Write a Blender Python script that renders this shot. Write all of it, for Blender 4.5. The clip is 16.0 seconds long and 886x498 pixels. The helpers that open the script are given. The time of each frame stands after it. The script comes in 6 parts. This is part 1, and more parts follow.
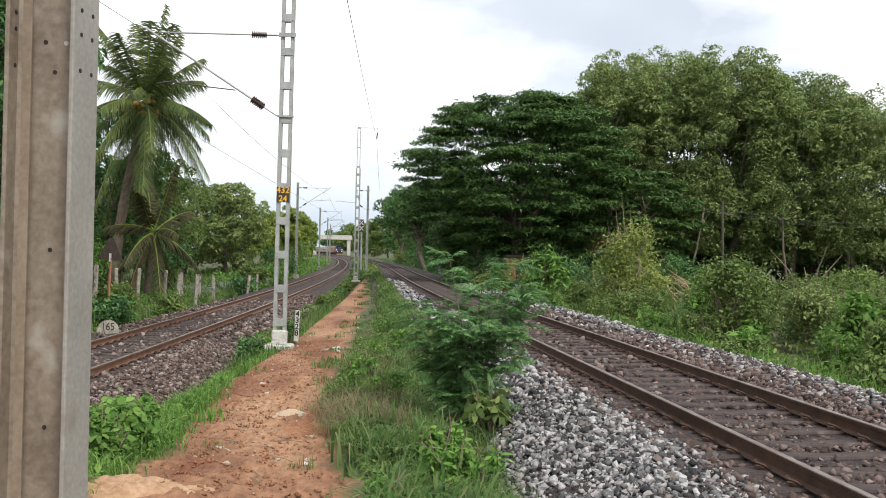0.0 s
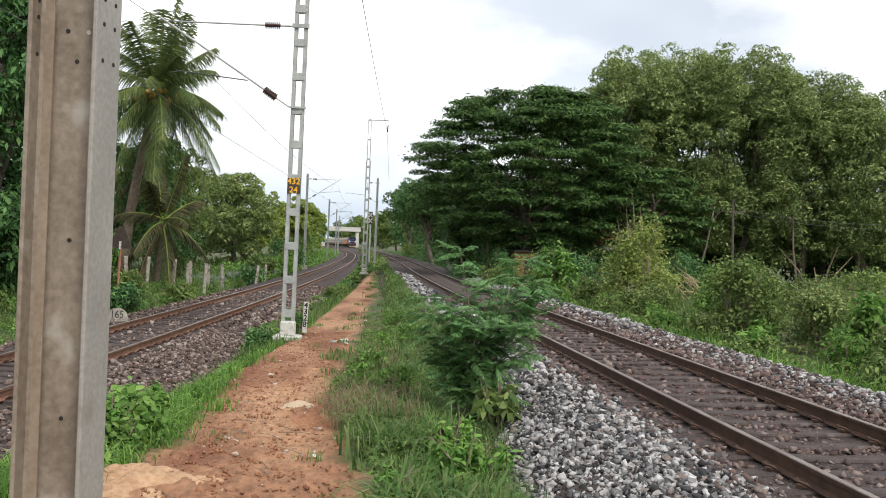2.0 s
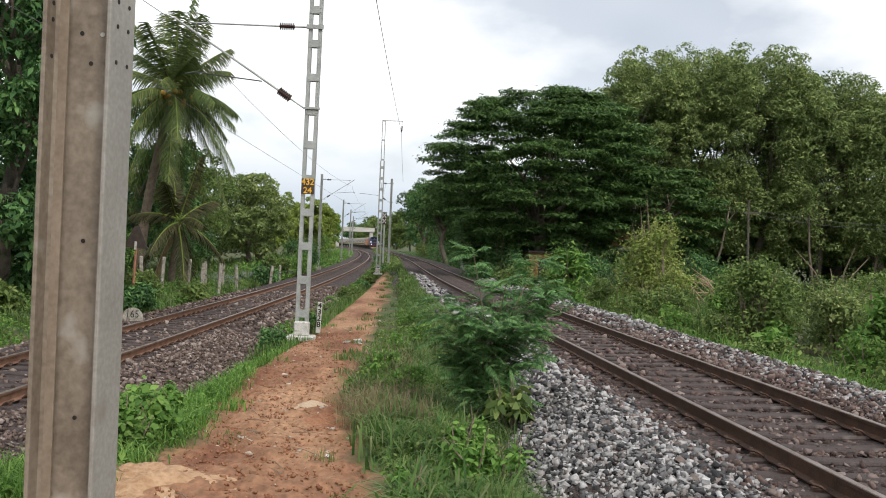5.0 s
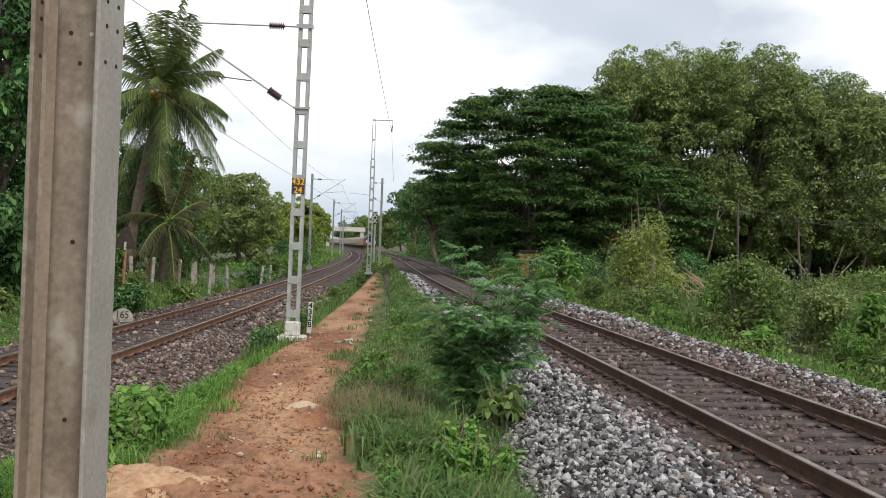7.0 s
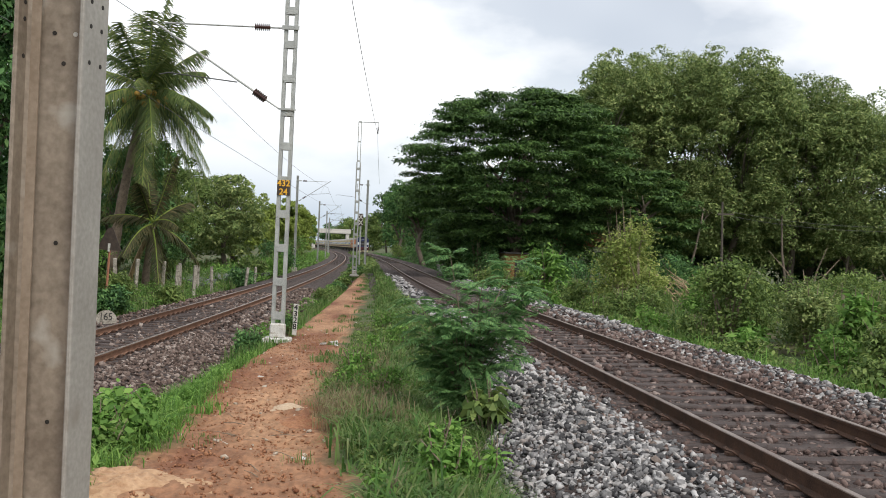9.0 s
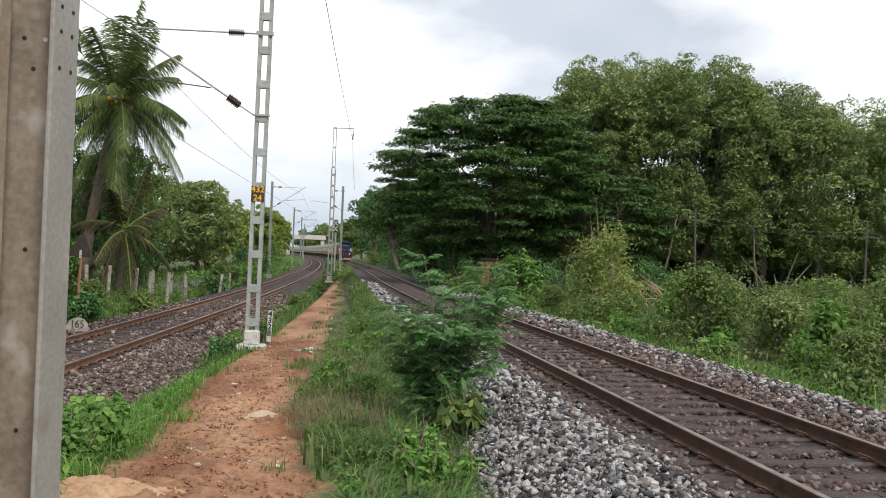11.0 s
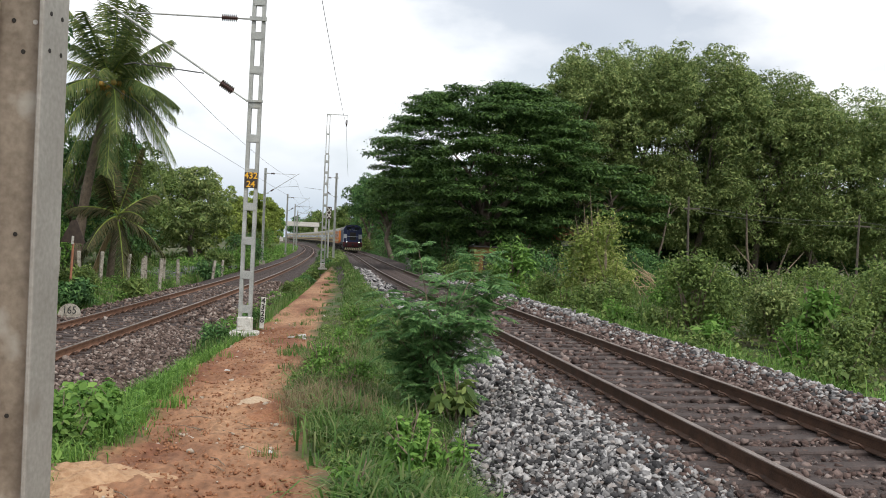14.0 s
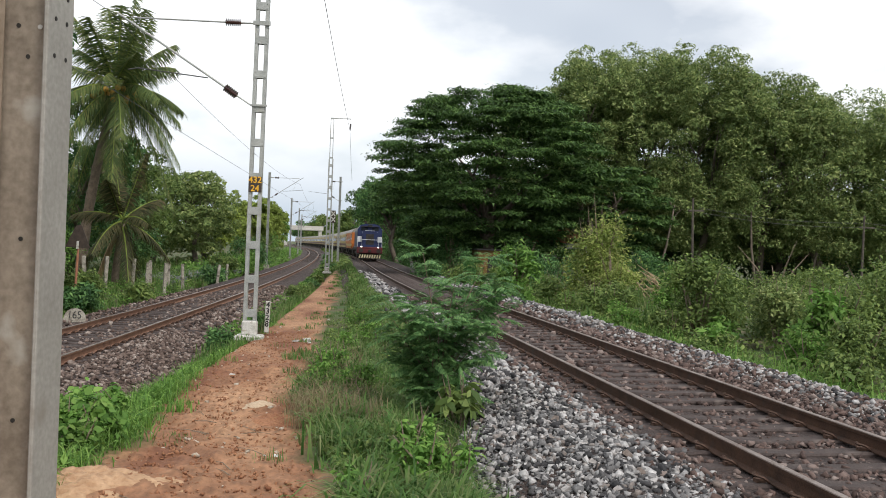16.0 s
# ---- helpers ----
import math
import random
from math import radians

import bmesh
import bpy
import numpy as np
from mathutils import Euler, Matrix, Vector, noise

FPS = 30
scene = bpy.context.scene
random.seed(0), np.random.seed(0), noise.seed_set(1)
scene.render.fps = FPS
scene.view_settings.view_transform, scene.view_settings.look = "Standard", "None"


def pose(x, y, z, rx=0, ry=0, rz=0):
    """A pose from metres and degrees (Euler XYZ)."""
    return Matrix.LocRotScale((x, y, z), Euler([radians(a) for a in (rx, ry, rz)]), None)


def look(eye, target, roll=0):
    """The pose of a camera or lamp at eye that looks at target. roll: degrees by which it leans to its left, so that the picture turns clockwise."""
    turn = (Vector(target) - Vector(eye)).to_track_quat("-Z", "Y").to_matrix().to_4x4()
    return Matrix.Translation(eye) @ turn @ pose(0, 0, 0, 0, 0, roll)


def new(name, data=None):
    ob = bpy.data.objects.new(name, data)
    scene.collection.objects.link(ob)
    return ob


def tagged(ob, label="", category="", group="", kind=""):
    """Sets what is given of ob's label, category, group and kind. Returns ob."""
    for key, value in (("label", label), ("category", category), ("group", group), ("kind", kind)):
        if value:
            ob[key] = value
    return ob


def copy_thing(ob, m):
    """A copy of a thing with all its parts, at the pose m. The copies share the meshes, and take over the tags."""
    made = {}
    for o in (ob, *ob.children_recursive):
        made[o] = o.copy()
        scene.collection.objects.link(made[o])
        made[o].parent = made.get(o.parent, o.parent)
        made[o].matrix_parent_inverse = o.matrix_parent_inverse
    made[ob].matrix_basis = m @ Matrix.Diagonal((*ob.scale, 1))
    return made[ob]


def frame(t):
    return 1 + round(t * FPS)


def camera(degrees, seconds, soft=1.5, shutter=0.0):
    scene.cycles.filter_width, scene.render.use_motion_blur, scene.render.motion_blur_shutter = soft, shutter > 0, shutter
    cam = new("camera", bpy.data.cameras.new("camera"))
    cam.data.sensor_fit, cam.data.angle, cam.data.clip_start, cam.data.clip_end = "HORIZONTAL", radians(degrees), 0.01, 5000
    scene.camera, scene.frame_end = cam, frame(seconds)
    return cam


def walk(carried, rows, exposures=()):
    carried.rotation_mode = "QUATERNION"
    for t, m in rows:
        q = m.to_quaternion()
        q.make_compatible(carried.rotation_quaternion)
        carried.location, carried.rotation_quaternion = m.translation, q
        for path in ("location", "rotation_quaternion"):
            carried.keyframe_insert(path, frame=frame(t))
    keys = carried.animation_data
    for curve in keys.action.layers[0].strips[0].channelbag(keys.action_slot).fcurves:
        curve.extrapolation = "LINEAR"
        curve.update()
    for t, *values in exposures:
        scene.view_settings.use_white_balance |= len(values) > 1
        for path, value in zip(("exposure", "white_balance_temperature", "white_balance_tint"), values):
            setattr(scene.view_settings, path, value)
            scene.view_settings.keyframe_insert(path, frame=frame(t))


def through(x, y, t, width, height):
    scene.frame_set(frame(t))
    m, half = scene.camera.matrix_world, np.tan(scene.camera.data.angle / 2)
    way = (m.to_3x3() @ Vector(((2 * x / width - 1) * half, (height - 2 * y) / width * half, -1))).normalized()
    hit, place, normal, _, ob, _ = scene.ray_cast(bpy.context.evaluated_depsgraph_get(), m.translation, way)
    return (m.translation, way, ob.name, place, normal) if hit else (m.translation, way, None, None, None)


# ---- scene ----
CAM = camera(53.0, 16.0, soft=0.95)
PATH = [
    (0.0, 0.032, -0.023, 1.838, 90.27, -1.29, 0.10),
    (0.5, 0.007, -0.025, 1.843, 90.40, -1.87, -0.01),
    (1.0, -0.009, -0.010, 1.845, 90.38, -2.15, 0.16),
    (1.5, -0.008, -0.005, 1.848, 90.22, -2.24, 0.33),
    (2.0, -0.007, 0.001, 1.848, 89.84, -2.34, 0.62),
    (2.5, -0.006, 0.010, 1.849, 90.09, -2.13, 1.59),
    (3.0, -0.005, 0.011, 1.852, 89.80, -2.29, 2.28),
    (3.5, 0.002, -0.011, 1.852, 89.50, -2.58, 2.19),
    (4.0, 0.002, -0.004, 1.851, 89.60, -2.61, 2.02),
    (4.5, 0.002, -0.003, 1.850, 89.83, -2.52, 1.77),
    (7.0, -0.002, 0.004, 1.851, 89.82, -2.23, 0.92),
    (7.5, -0.004, 0.001, 1.853, 89.98, -2.31, 0.94),
    (8.0, -0.005, -0.004, 1.853, 90.12, -2.21, 0.85),
    (8.5, -0.001, -0.003, 1.850, 89.95, -2.22, 0.31),
    (9.0, 0.000, 0.000, 1.850, 89.99, -2.32, 0.00),
    (9.5, 0.001, -0.007, 1.850, 90.24, -2.40, -0.30),
    (10.0, 0.004, -0.010, 1.850, 90.52, -2.45, -1.01),
    (12.5, 0.009, -0.008, 1.849, 90.08, -2.14, -1.77),
    (13.0, 0.010, -0.003, 1.848, 89.92, -2.09, -1.79),
    (13.5, 0.007, 0.000, 1.849, 89.77, -2.33, -1.92),
    (14.0, 0.008, 0.000, 1.847, 89.65, -2.45, -2.01),
    (14.5, 0.006, 0.005, 1.847, 89.60, -2.42, -2.08),
    (15.0, 0.007, 0.002, 1.846, 89.67, -2.25, -1.93),
    (15.5, 0.006, 0.003, 1.846, 89.72, -2.11, -1.79),
    (16.0, 0.006, 0.003, 1.845, 89.85, -2.18, -1.74),
]

walk(CAM, [(t, pose(x, y, z, rx, ry, rz)) for t, x, y, z, rx, ry, rz in PATH],
     exposures=[(0.0, 0.34), (1.5, 0.34), (2.5, 0.35), (3.0, 0.18), (3.5, 0.12), (4.5, 0.13), (7.0, 0.15), (9.0, 0.17), (12.5, 0.15), (16.0, 0.15)])

# ---- sky and sun ----
SUN_EL, SUN_AZ = 48.0, 146.0            # degrees; azimuth clockwise from +y
world = bpy.data.worlds.new("sky")
scene.world = world
world.use_nodes = True
wn, wl = world.node_tree.nodes, world.node_tree.links
wn.clear()
w_out = wn.new("ShaderNodeOutputWorld")
w_bg = wn.new("ShaderNodeBackground")
w_sky = wn.new("ShaderNodeTexSky")
w_sky.sky_type, w_sky.sun_disc = "NISHITA", False
w_sky.sun_elevation, w_sky.sun_rotation = radians(SUN_EL), radians(SUN_AZ)
w_sky.dust_density = 2.0
w_co = wn.new("ShaderNodeTexCoord")
w_map = wn.new("ShaderNodeMapping")
w_map.inputs["Scale"].default_value = (1.0, 1.0, 2.2)
w_map.inputs["Rotation"].default_value = (0, 0, radians(-17))
w_map.inputs["Location"].default_value = (0.35, 0.0, 0.12)
w_no = wn.new("ShaderNodeTexNoise")
w_no.inputs["Scale"].default_value, w_no.inputs["Detail"].default_value = 3.2, 7.0
w_no.inputs["Roughness"].default_value = 0.5
w_cov = wn.new("ShaderNodeValToRGB")      # how much cloud covers the blue
w_cov.color_ramp.elements[0].position, w_cov.color_ramp.elements[1].position = 0.38, 0.52
w_cov.color_ramp.elements[0].color = (0.55, 0.55, 0.55, 1)   # thin haze veils the blue
w_no2 = wn.new("ShaderNodeTexNoise")
w_no2.inputs["Scale"].default_value, w_no2.inputs["Detail"].default_value = 1.7, 3.5
w_shade = wn.new("ShaderNodeValToRGB")    # grey undersides to white tops
w_shade.color_ramp.elements[0].position, w_shade.color_ramp.elements[1].position = 0.30, 0.48
w_shade.color_ramp.elements[0].color = (8.2, 8.5, 9.0, 1)
w_shade.color_ramp.elements[1].color = (10.8, 11.0, 11.2, 1)
w_mix = wn.new("ShaderNodeMix")
w_mix.data_type = "RGBA"
wl.new(w_co.outputs["Generated"], w_map.inputs["Vector"])
wl.new(w_map.outputs["Vector"], w_no.inputs["Vector"])
wl.new(w_map.outputs["Vector"], w_no2.inputs["Vector"])
wl.new(w_no.outputs["Fac"], w_cov.inputs["Fac"])
wl.new(w_no2.outputs["Fac"], w_shade.inputs["Fac"])
wl.new(w_cov.outputs["Color"], w_mix.inputs["Factor"])
wl.new(w_sky.outputs["Color"], w_mix.inputs["A"])
wl.new(w_shade.outputs["Color"], w_mix.inputs["B"])
w_sep = wn.new("ShaderNodeSeparateXYZ")
w_low = wn.new("ShaderNodeMapRange")      # cloud banks darken towards the horizon
w_low.inputs["From Min"].default_value, w_low.inputs["From Max"].default_value = 0.03, 0.13
w_haze = wn.new("ShaderNodeMix")
w_haze.data_type = "RGBA"
w_haze.inputs["A"].default_value = (5.6, 6.4, 7.3, 1)
wl.new(w_co.outputs["Generated"], w_sep.inputs[0])
wl.new(w_sep.outputs["Z"], w_low.inputs["Value"])
wl.new(w_low.outputs["Result"], w_haze.inputs["Factor"])
wl.new(w_mix.outputs["Result"], w_haze.inputs["B"])
wl.new(w_haze.outputs["Result"], w_bg.inputs["Color"])
w_bg.inputs["Strength"].default_value = 0.10
wl.new(w_bg.outputs["Background"], w_out.inputs["Surface"])

sun = new("sun", bpy.data.lights.new("sun", "SUN"))
sun.data.energy, sun.data.angle, sun.data.color = 2.3, radians(14), (1.0, 0.955, 0.885)
sd = Vector((math.sin(radians(SUN_AZ)) * math.cos(radians(SUN_EL)), math.cos(radians(SUN_AZ)) * math.cos(radians(SUN_EL)), math.sin(radians(SUN_EL))))
sun.matrix_world = look(sd * 60, (0, 0, 0))


# ---- materials ----
def material(name, dark, light, scale=6.0, rough=0.8, bump=0.3, metal=0.0, fine=60.0, local=False, spots=None, spot_scale=2.0, spot_at=0.6, dist=0.02, spec=0.4):
    """Two colours mixed by coarse and fine noise at real size, a third in patches, and relief."""
    m = bpy.data.materials.new(name)
    m.use_nodes = True
    n, l = m.node_tree.nodes, m.node_tree.links
    b = n["Principled BSDF"]
    b.inputs["Roughness"].default_value, b.inputs["Metallic"].default_value = rough, metal
    b.inputs["Specular IOR Level"].default_value = spec
    if local:
        co = n.new("ShaderNodeTexCoord").outputs["Object"]
    else:
        co = n.new("ShaderNodeNewGeometry").outputs["Position"]
    na, nb = n.new("ShaderNodeTexNoise"), n.new("ShaderNodeTexNoise")
    na.inputs["Scale"].default_value, na.inputs["Detail"].default_value = scale, 6
    nb.inputs["Scale"].default_value, nb.inputs["Detail"].default_value = fine, 4
    l.new(co, na.inputs["Vector"])
    l.new(co, nb.inputs["Vector"])
    add = n.new("ShaderNodeMath")
    add.operation = "ADD"
    l.new(na.outputs["Fac"], add.inputs[0])
    l.new(nb.outputs["Fac"], add.inputs[1])
    ramp = n.new("ShaderNodeMapRange")
    ramp.inputs["From Min"].default_value, ramp.inputs["From Max"].default_value = 0.72, 1.28
    l.new(add.outputs[0], ramp.inputs["Value"])
    mix = n.new("ShaderNodeMix")
    mix.data_type = "RGBA"
    mix.inputs["A"].default_value, mix.inputs["B"].default_value = (*dark, 1), (*light, 1)
    l.new(ramp.outputs["Result"], mix.inputs["Factor"])
    col = mix.outputs["Result"]
    if spots:
        ns = n.new("ShaderNodeTexNoise")
        ns.inputs["Scale"].default_value, ns.inputs["Detail"].default_value = spot_scale, 5
        l.new(co, ns.inputs["Vector"])
        mr = n.new("ShaderNodeMapRange")
        mr.inputs["From Min"].default_value, mr.inputs["From Max"].default_value = spot_at, spot_at + 0.12
        l.new(ns.outputs["Fac"], mr.inputs["Value"])
        m2 = n.new("ShaderNodeMix")
        m2.data_type = "RGBA"
        m2.inputs["B"].default_value = (*spots, 1)
        l.new(col, m2.inputs["A"])
        l.new(mr.outputs["Result"], m2.inputs["Factor"])
        col = m2.outputs["Result"]
    l.new(col, b.inputs["Base Color"])
    if bump:
        bp = n.new("ShaderNodeBump")
        bp.inputs["Strength"].default_value, bp.inputs["Distance"].default_value = bump, dist
        l.new(add.outputs[0], bp.inputs["Height"])
        l.new(bp.outputs["Normal"], b.inputs["Normal"])
    return m


def per_piece(name, colours, rough=0.8, local=False, island=False, scale=8.0, through=0.0, spec=0.3, bump=0.0, patch=0.0):
    """A colour for each loose piece (or object), broken by noise. through: light that shines through, for leaves.
    patch: how far broad patches shift the choice of colour."""
    m = bpy.data.materials.new(name)
    m.use_nodes = True
    n, l = m.node_tree.nodes, m.node_tree.links
    b = n["Principled BSDF"]
    b.inputs["Roughness"].default_value = rough
    b.inputs["Specular IOR Level"].default_value = spec
    geo = n.new("ShaderNodeNewGeometry")
    rnd = geo.outputs["Random Per Island"] if island else n.new("ShaderNodeObjectInfo").outputs["Random"]
    ramp = n.new("ShaderNodeValToRGB")
    r = ramp.color_ramp
    r.elements[0].color, r.elements[1].color = (*colours[0], 1), (*colours[-1], 1)
    for i in range(1, len(colours) - 1):
        e = r.elements.new(i / (len(colours) - 1))
        e.color = (*colours[i], 1)
    ns = n.new("ShaderNodeTexNoise")
    ns.inputs["Scale"].default_value, ns.inputs["Detail"].default_value = scale, 3
    co = n.new("ShaderNodeTexCoord").outputs["Object"] if local else geo.outputs["Position"]
    l.new(co, ns.inputs["Vector"])
    if patch:
        np_ = n.new("ShaderNodeTexNoise")
        np_.inputs["Scale"].default_value = 0.35
        l.new(co, np_.inputs["Vector"])
        ma = n.new("ShaderNodeMath")
        ma.operation = "MULTIPLY_ADD"
        ma.inputs[1].default_value, ma.inputs[2].default_value = patch * 4, -patch * 2
        l.new(np_.outputs["Fac"], ma.inputs[0])
        ad = n.new("ShaderNodeMath")
        l.new(ma.outputs[0], ad.inputs[0])
        l.new(rnd, ad.inputs[1])
        rnd = ad.outputs[0]
    l.new(rnd, ramp.inputs["Fac"])
    mul = n.new("ShaderNodeMix")
    mul.data_type, mul.blend_type = "RGBA", "MULTIPLY"
    mul.inputs["Factor"].default_value = 0.55
    l.new(ramp.outputs["Color"], mul.inputs["A"])
    mr = n.new("ShaderNodeMapRange")
    mr.inputs["From Min"].default_value, mr.inputs["From Max"].default_value = 0.3, 0.7
    mr.inputs["To Min"].default_value, mr.inputs["To Max"].default_value = 0.5, 1.4
    l.new(ns.outputs["Fac"], mr.inputs["Value"])
    l.new(mr.outputs["Result"], mul.inputs["B"])
    l.new(mul.outputs["Result"], b.inputs["Base Color"])
    if bump:
        bp = n.new("ShaderNodeBump")
        bp.inputs["Strength"].default_value, bp.inputs["Distance"].default_value = bump, 0.01
        l.new(ns.outputs["Fac"], bp.inputs["Height"])
        l.new(bp.outputs["Normal"], b.inputs["Normal"])
    if through:
        tr = n.new("ShaderNodeBsdfTranslucent")
        mx = n.new("ShaderNodeMixShader")
        mx.inputs["Fac"].default_value = through
        l.new(mul.outputs["Result"], tr.inputs["Color"])
        l.new(b.outputs["BSDF"], mx.inputs[1])
        l.new(tr.outputs["BSDF"], mx.inputs[2])
        l.new(mx.outputs["Shader"], n["Material Output"].inputs["Surface"])
    return m


def glowing(name, colour, strength):
    m = bpy.data.materials.new(name)
    m.use_nodes = True
    b = m.node_tree.nodes["Principled BSDF"]
    b.inputs["Base Color"].default_value = (*colour, 1)
    b.inputs["Emission Color"].default_value = (*colour, 1)
    b.inputs["Emission Strength"].default_value = strength
    return m


M_EARTH = material("earth_and_litter", (0.05, 0.055, 0.022), (0.12, 0.10, 0.05), 1.8, 0.95, 0.55, fine=34, dist=0.03, spots=(0.045, 0.08, 0.022), spot_scale=0.8, spot_at=0.45)
M_BED = material("ballast_bed", (0.020, 0.014, 0.013), (0.085, 0.062, 0.057), 9, 0.9, 1.0, fine=34, dist=0.05, spots=(0.057, 0.033, 0.023), spot_scale=0.7)
M_SLEEPER = material("stained_concrete_sleeper", (0.026, 0.019, 0.018), (0.072, 0.053, 0.048), 4, 0.85, 0.3, fine=45, local=True, spots=(0.115, 0.092, 0.083), spot_scale=2.5, spot_at=0.62)
M_RAIL = material("rusty_rail_steel", (0.035, 0.018, 0.011), (0.095, 0.048, 0.029), 5, 0.7, 0.25, metal=0.25, fine=70, spots=(0.058, 0.045, 0.038), spot_scale=3)
M_RAIL_L = material("orange_rusty_rail_steel", (0.10, 0.048, 0.028), (0.22, 0.115, 0.072), 5, 0.75, 0.25, metal=0.1, fine=70)
M_HEAD = material("worn_rail_head", (0.16, 0.11, 0.09), (0.34, 0.29, 0.26), 2, 0.42, 0.1, metal=0.75, fine=50)
M_CLIP = material("rusty_spring_clip", (0.05, 0.03, 0.022), (0.12, 0.07, 0.05), 20, 0.75, 0.2, metal=0.3, fine=90, local=True)
M_GALV = material("galvanised_steel", (0.27, 0.28, 0.27), (0.44, 0.45, 0.43), 3, 0.55, 0.12, metal=0.35, fine=40, spots=(0.30, 0.27, 0.22), spot_scale=1.5)
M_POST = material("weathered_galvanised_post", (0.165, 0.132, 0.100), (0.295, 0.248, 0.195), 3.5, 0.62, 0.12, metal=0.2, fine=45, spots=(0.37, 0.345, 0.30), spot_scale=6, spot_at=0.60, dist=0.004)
# Flange tone also holds the brighter sunward side, put into the colour.
M_POST_SUNWARD = material("sunlit_tone_galvanised_flange", (0.24, 0.225, 0.20), (0.34, 0.325, 0.295), 3, 0.6, 0.1, metal=0.2, fine=60, spots=(0.21, 0.185, 0.155), spot_scale=4, spot_at=0.6, dist=0.003)
M_RUST = material("rust_streak", (0.20, 0.155, 0.112), (0.29, 0.235, 0.18), 8, 0.8, 0.1, fine=50)
M_HOLE = material("painted_hole_shade", (0.012, 0.011, 0.01), (0.03, 0.026, 0.022), 10, 0.9, 0)
M_WHITE = material("whitewash", (0.36, 0.35, 0.32), (0.62, 0.61, 0.58), 6, 0.8, 0.2, fine=40, spots=(0.28, 0.25, 0.20), spot_scale=6, spot_at=0.55)
M_BLACK = material("black_paint", (0.012, 0.012, 0.012), (0.03, 0.03, 0.03), 8, 0.6, 0)
M_YELLOW = material("yellow_paint", (0.65, 0.33, 0.02), (0.80, 0.46, 0.04), 8, 0.6, 0)
M_SIGN = material("dark_sign_plate", (0.03, 0.022, 0.018), (0.07, 0.05, 0.04), 8, 0.6, 0.1)
M_INSUL = material("brown_porcelain", (0.05, 0.02, 0.016), (0.085, 0.035, 0.028), 8, 0.2, 0, spec=0.6)
M_WIRE = material("oxidised_wire", (0.05, 0.05, 0.05), (0.10, 0.10, 0.10), 3, 0.6, 0, metal=0.3)
M_BARK = material("bark", (0.07, 0.055, 0.042), (0.17, 0.14, 0.11), 4, 0.9, 0.7, fine=26, dist=0.03)
M_PALMBARK = material("palm_bark", (0.10, 0.075, 0.055), (0.21, 0.165, 0.125), 5, 0.9, 0.6, fine=22, dist=0.03)
M_OLDWOOD = material("dark_old_wood", (0.045, 0.038, 0.032), (0.10, 0.086, 0.07), 5, 0.9, 0.4)
M_TWIG = material("dry_twig", (0.13, 0.10, 0.07), (0.24, 0.19, 0.14), 9, 0.9, 0.3)
M_FPOST = material("weathered_concrete_post", (0.17, 0.15, 0.12), (0.42, 0.39, 0.34), 5, 0.9, 0.5, fine=30, spots=(0.09, 0.08, 0.06), spot_scale=4, spot_at=0.55)
M_ASPHALT = material("asphalt", (0.10, 0.105, 0.11), (0.16, 0.165, 0.17), 3, 0.9, 0.2)
M_CONC = material("pale_concrete", (0.38, 0.36, 0.33), (0.55, 0.53, 0.5), 2, 0.85, 0.2)
M_OCHRE = material("ochre_plaster", (0.115, 0.067, 0.022), (0.173, 0.101, 0.034), 2, 0.9, 0.2)
M_TILE = material("terracotta_roof", (0.24, 0.10, 0.06), (0.36, 0.17, 0.10), 5, 0.9, 0.5)
M_STRAW = material("dead_straw", (0.30, 0.22, 0.13), (0.44, 0.34, 0.22), 8, 0.9, 0.2)
M_LITTER = material("crumpled_plastic", (0.36, 0.35, 0.33), (0.58, 0.57, 0.55), 12, 0.5, 0.3)
M_COCONUT = material("coconut", (0.390, 0.208, 0.039), (0.598, 0.364, 0.078), 6, 0.6, 0.1, local=True)
M_BLUE = material("blue_loco_paint", (0.010, 0.017, 0.060), (0.018, 0.030, 0.095), 2, 0.5, 0.05, local=True)
M_LIVERY_W = material("white_loco_panel", (0.45, 0.47, 0.5), (0.66, 0.67, 0.70), 2, 0.45, 0.05, local=True)
M_RED = material("red_buffer_beam", (0.065, 0.010, 0.013), (0.105, 0.016, 0.018), 2, 0.5, 0.05, local=True)
M_STRIPE = material("cream_stripe_paint", (0.55, 0.48, 0.28), (0.72, 0.64, 0.4), 2, 0.55, 0.05, local=True)
M_COACH = material("cream_coach_paint", (0.34, 0.255, 0.10), (0.45, 0.35, 0.16), 1, 0.5, 0.05, local=True)
M_COACH_R = material("orange_coach_paint", (0.36, 0.105, 0.02), (0.46, 0.15, 0.035), 1, 0.5, 0.05, local=True)
M_COACH_ROOF = material("grey_coach_roof", (0.20, 0.185, 0.155), (0.30, 0.28, 0.24), 1, 0.6, 0.05, local=True)
M_GLASS = material("dark_window_glass", (0.015, 0.018, 0.022), (0.03, 0.035, 0.04), 2, 0.12, 0, local=True, spec=0.6)
M_UNDER = material("grimy_underframe", (0.02, 0.018, 0.016), (0.05, 0.045, 0.04), 2, 0.9, 0.1, local=True)
M_LAMP = glowing("lit_headlamp", (1.0, 0.96, 0.9), 6.0)
M_STONE = per_piece("grey_granite_ballast", [(0.022, 0.022, 0.024), (0.060, 0.058, 0.061), (0.150, 0.146, 0.148), (0.270, 0.262, 0.262), (0.450, 0.438, 0.435), (0.150, 0.118, 0.102)], 0.85, island=True, scale=30, bump=0.4)
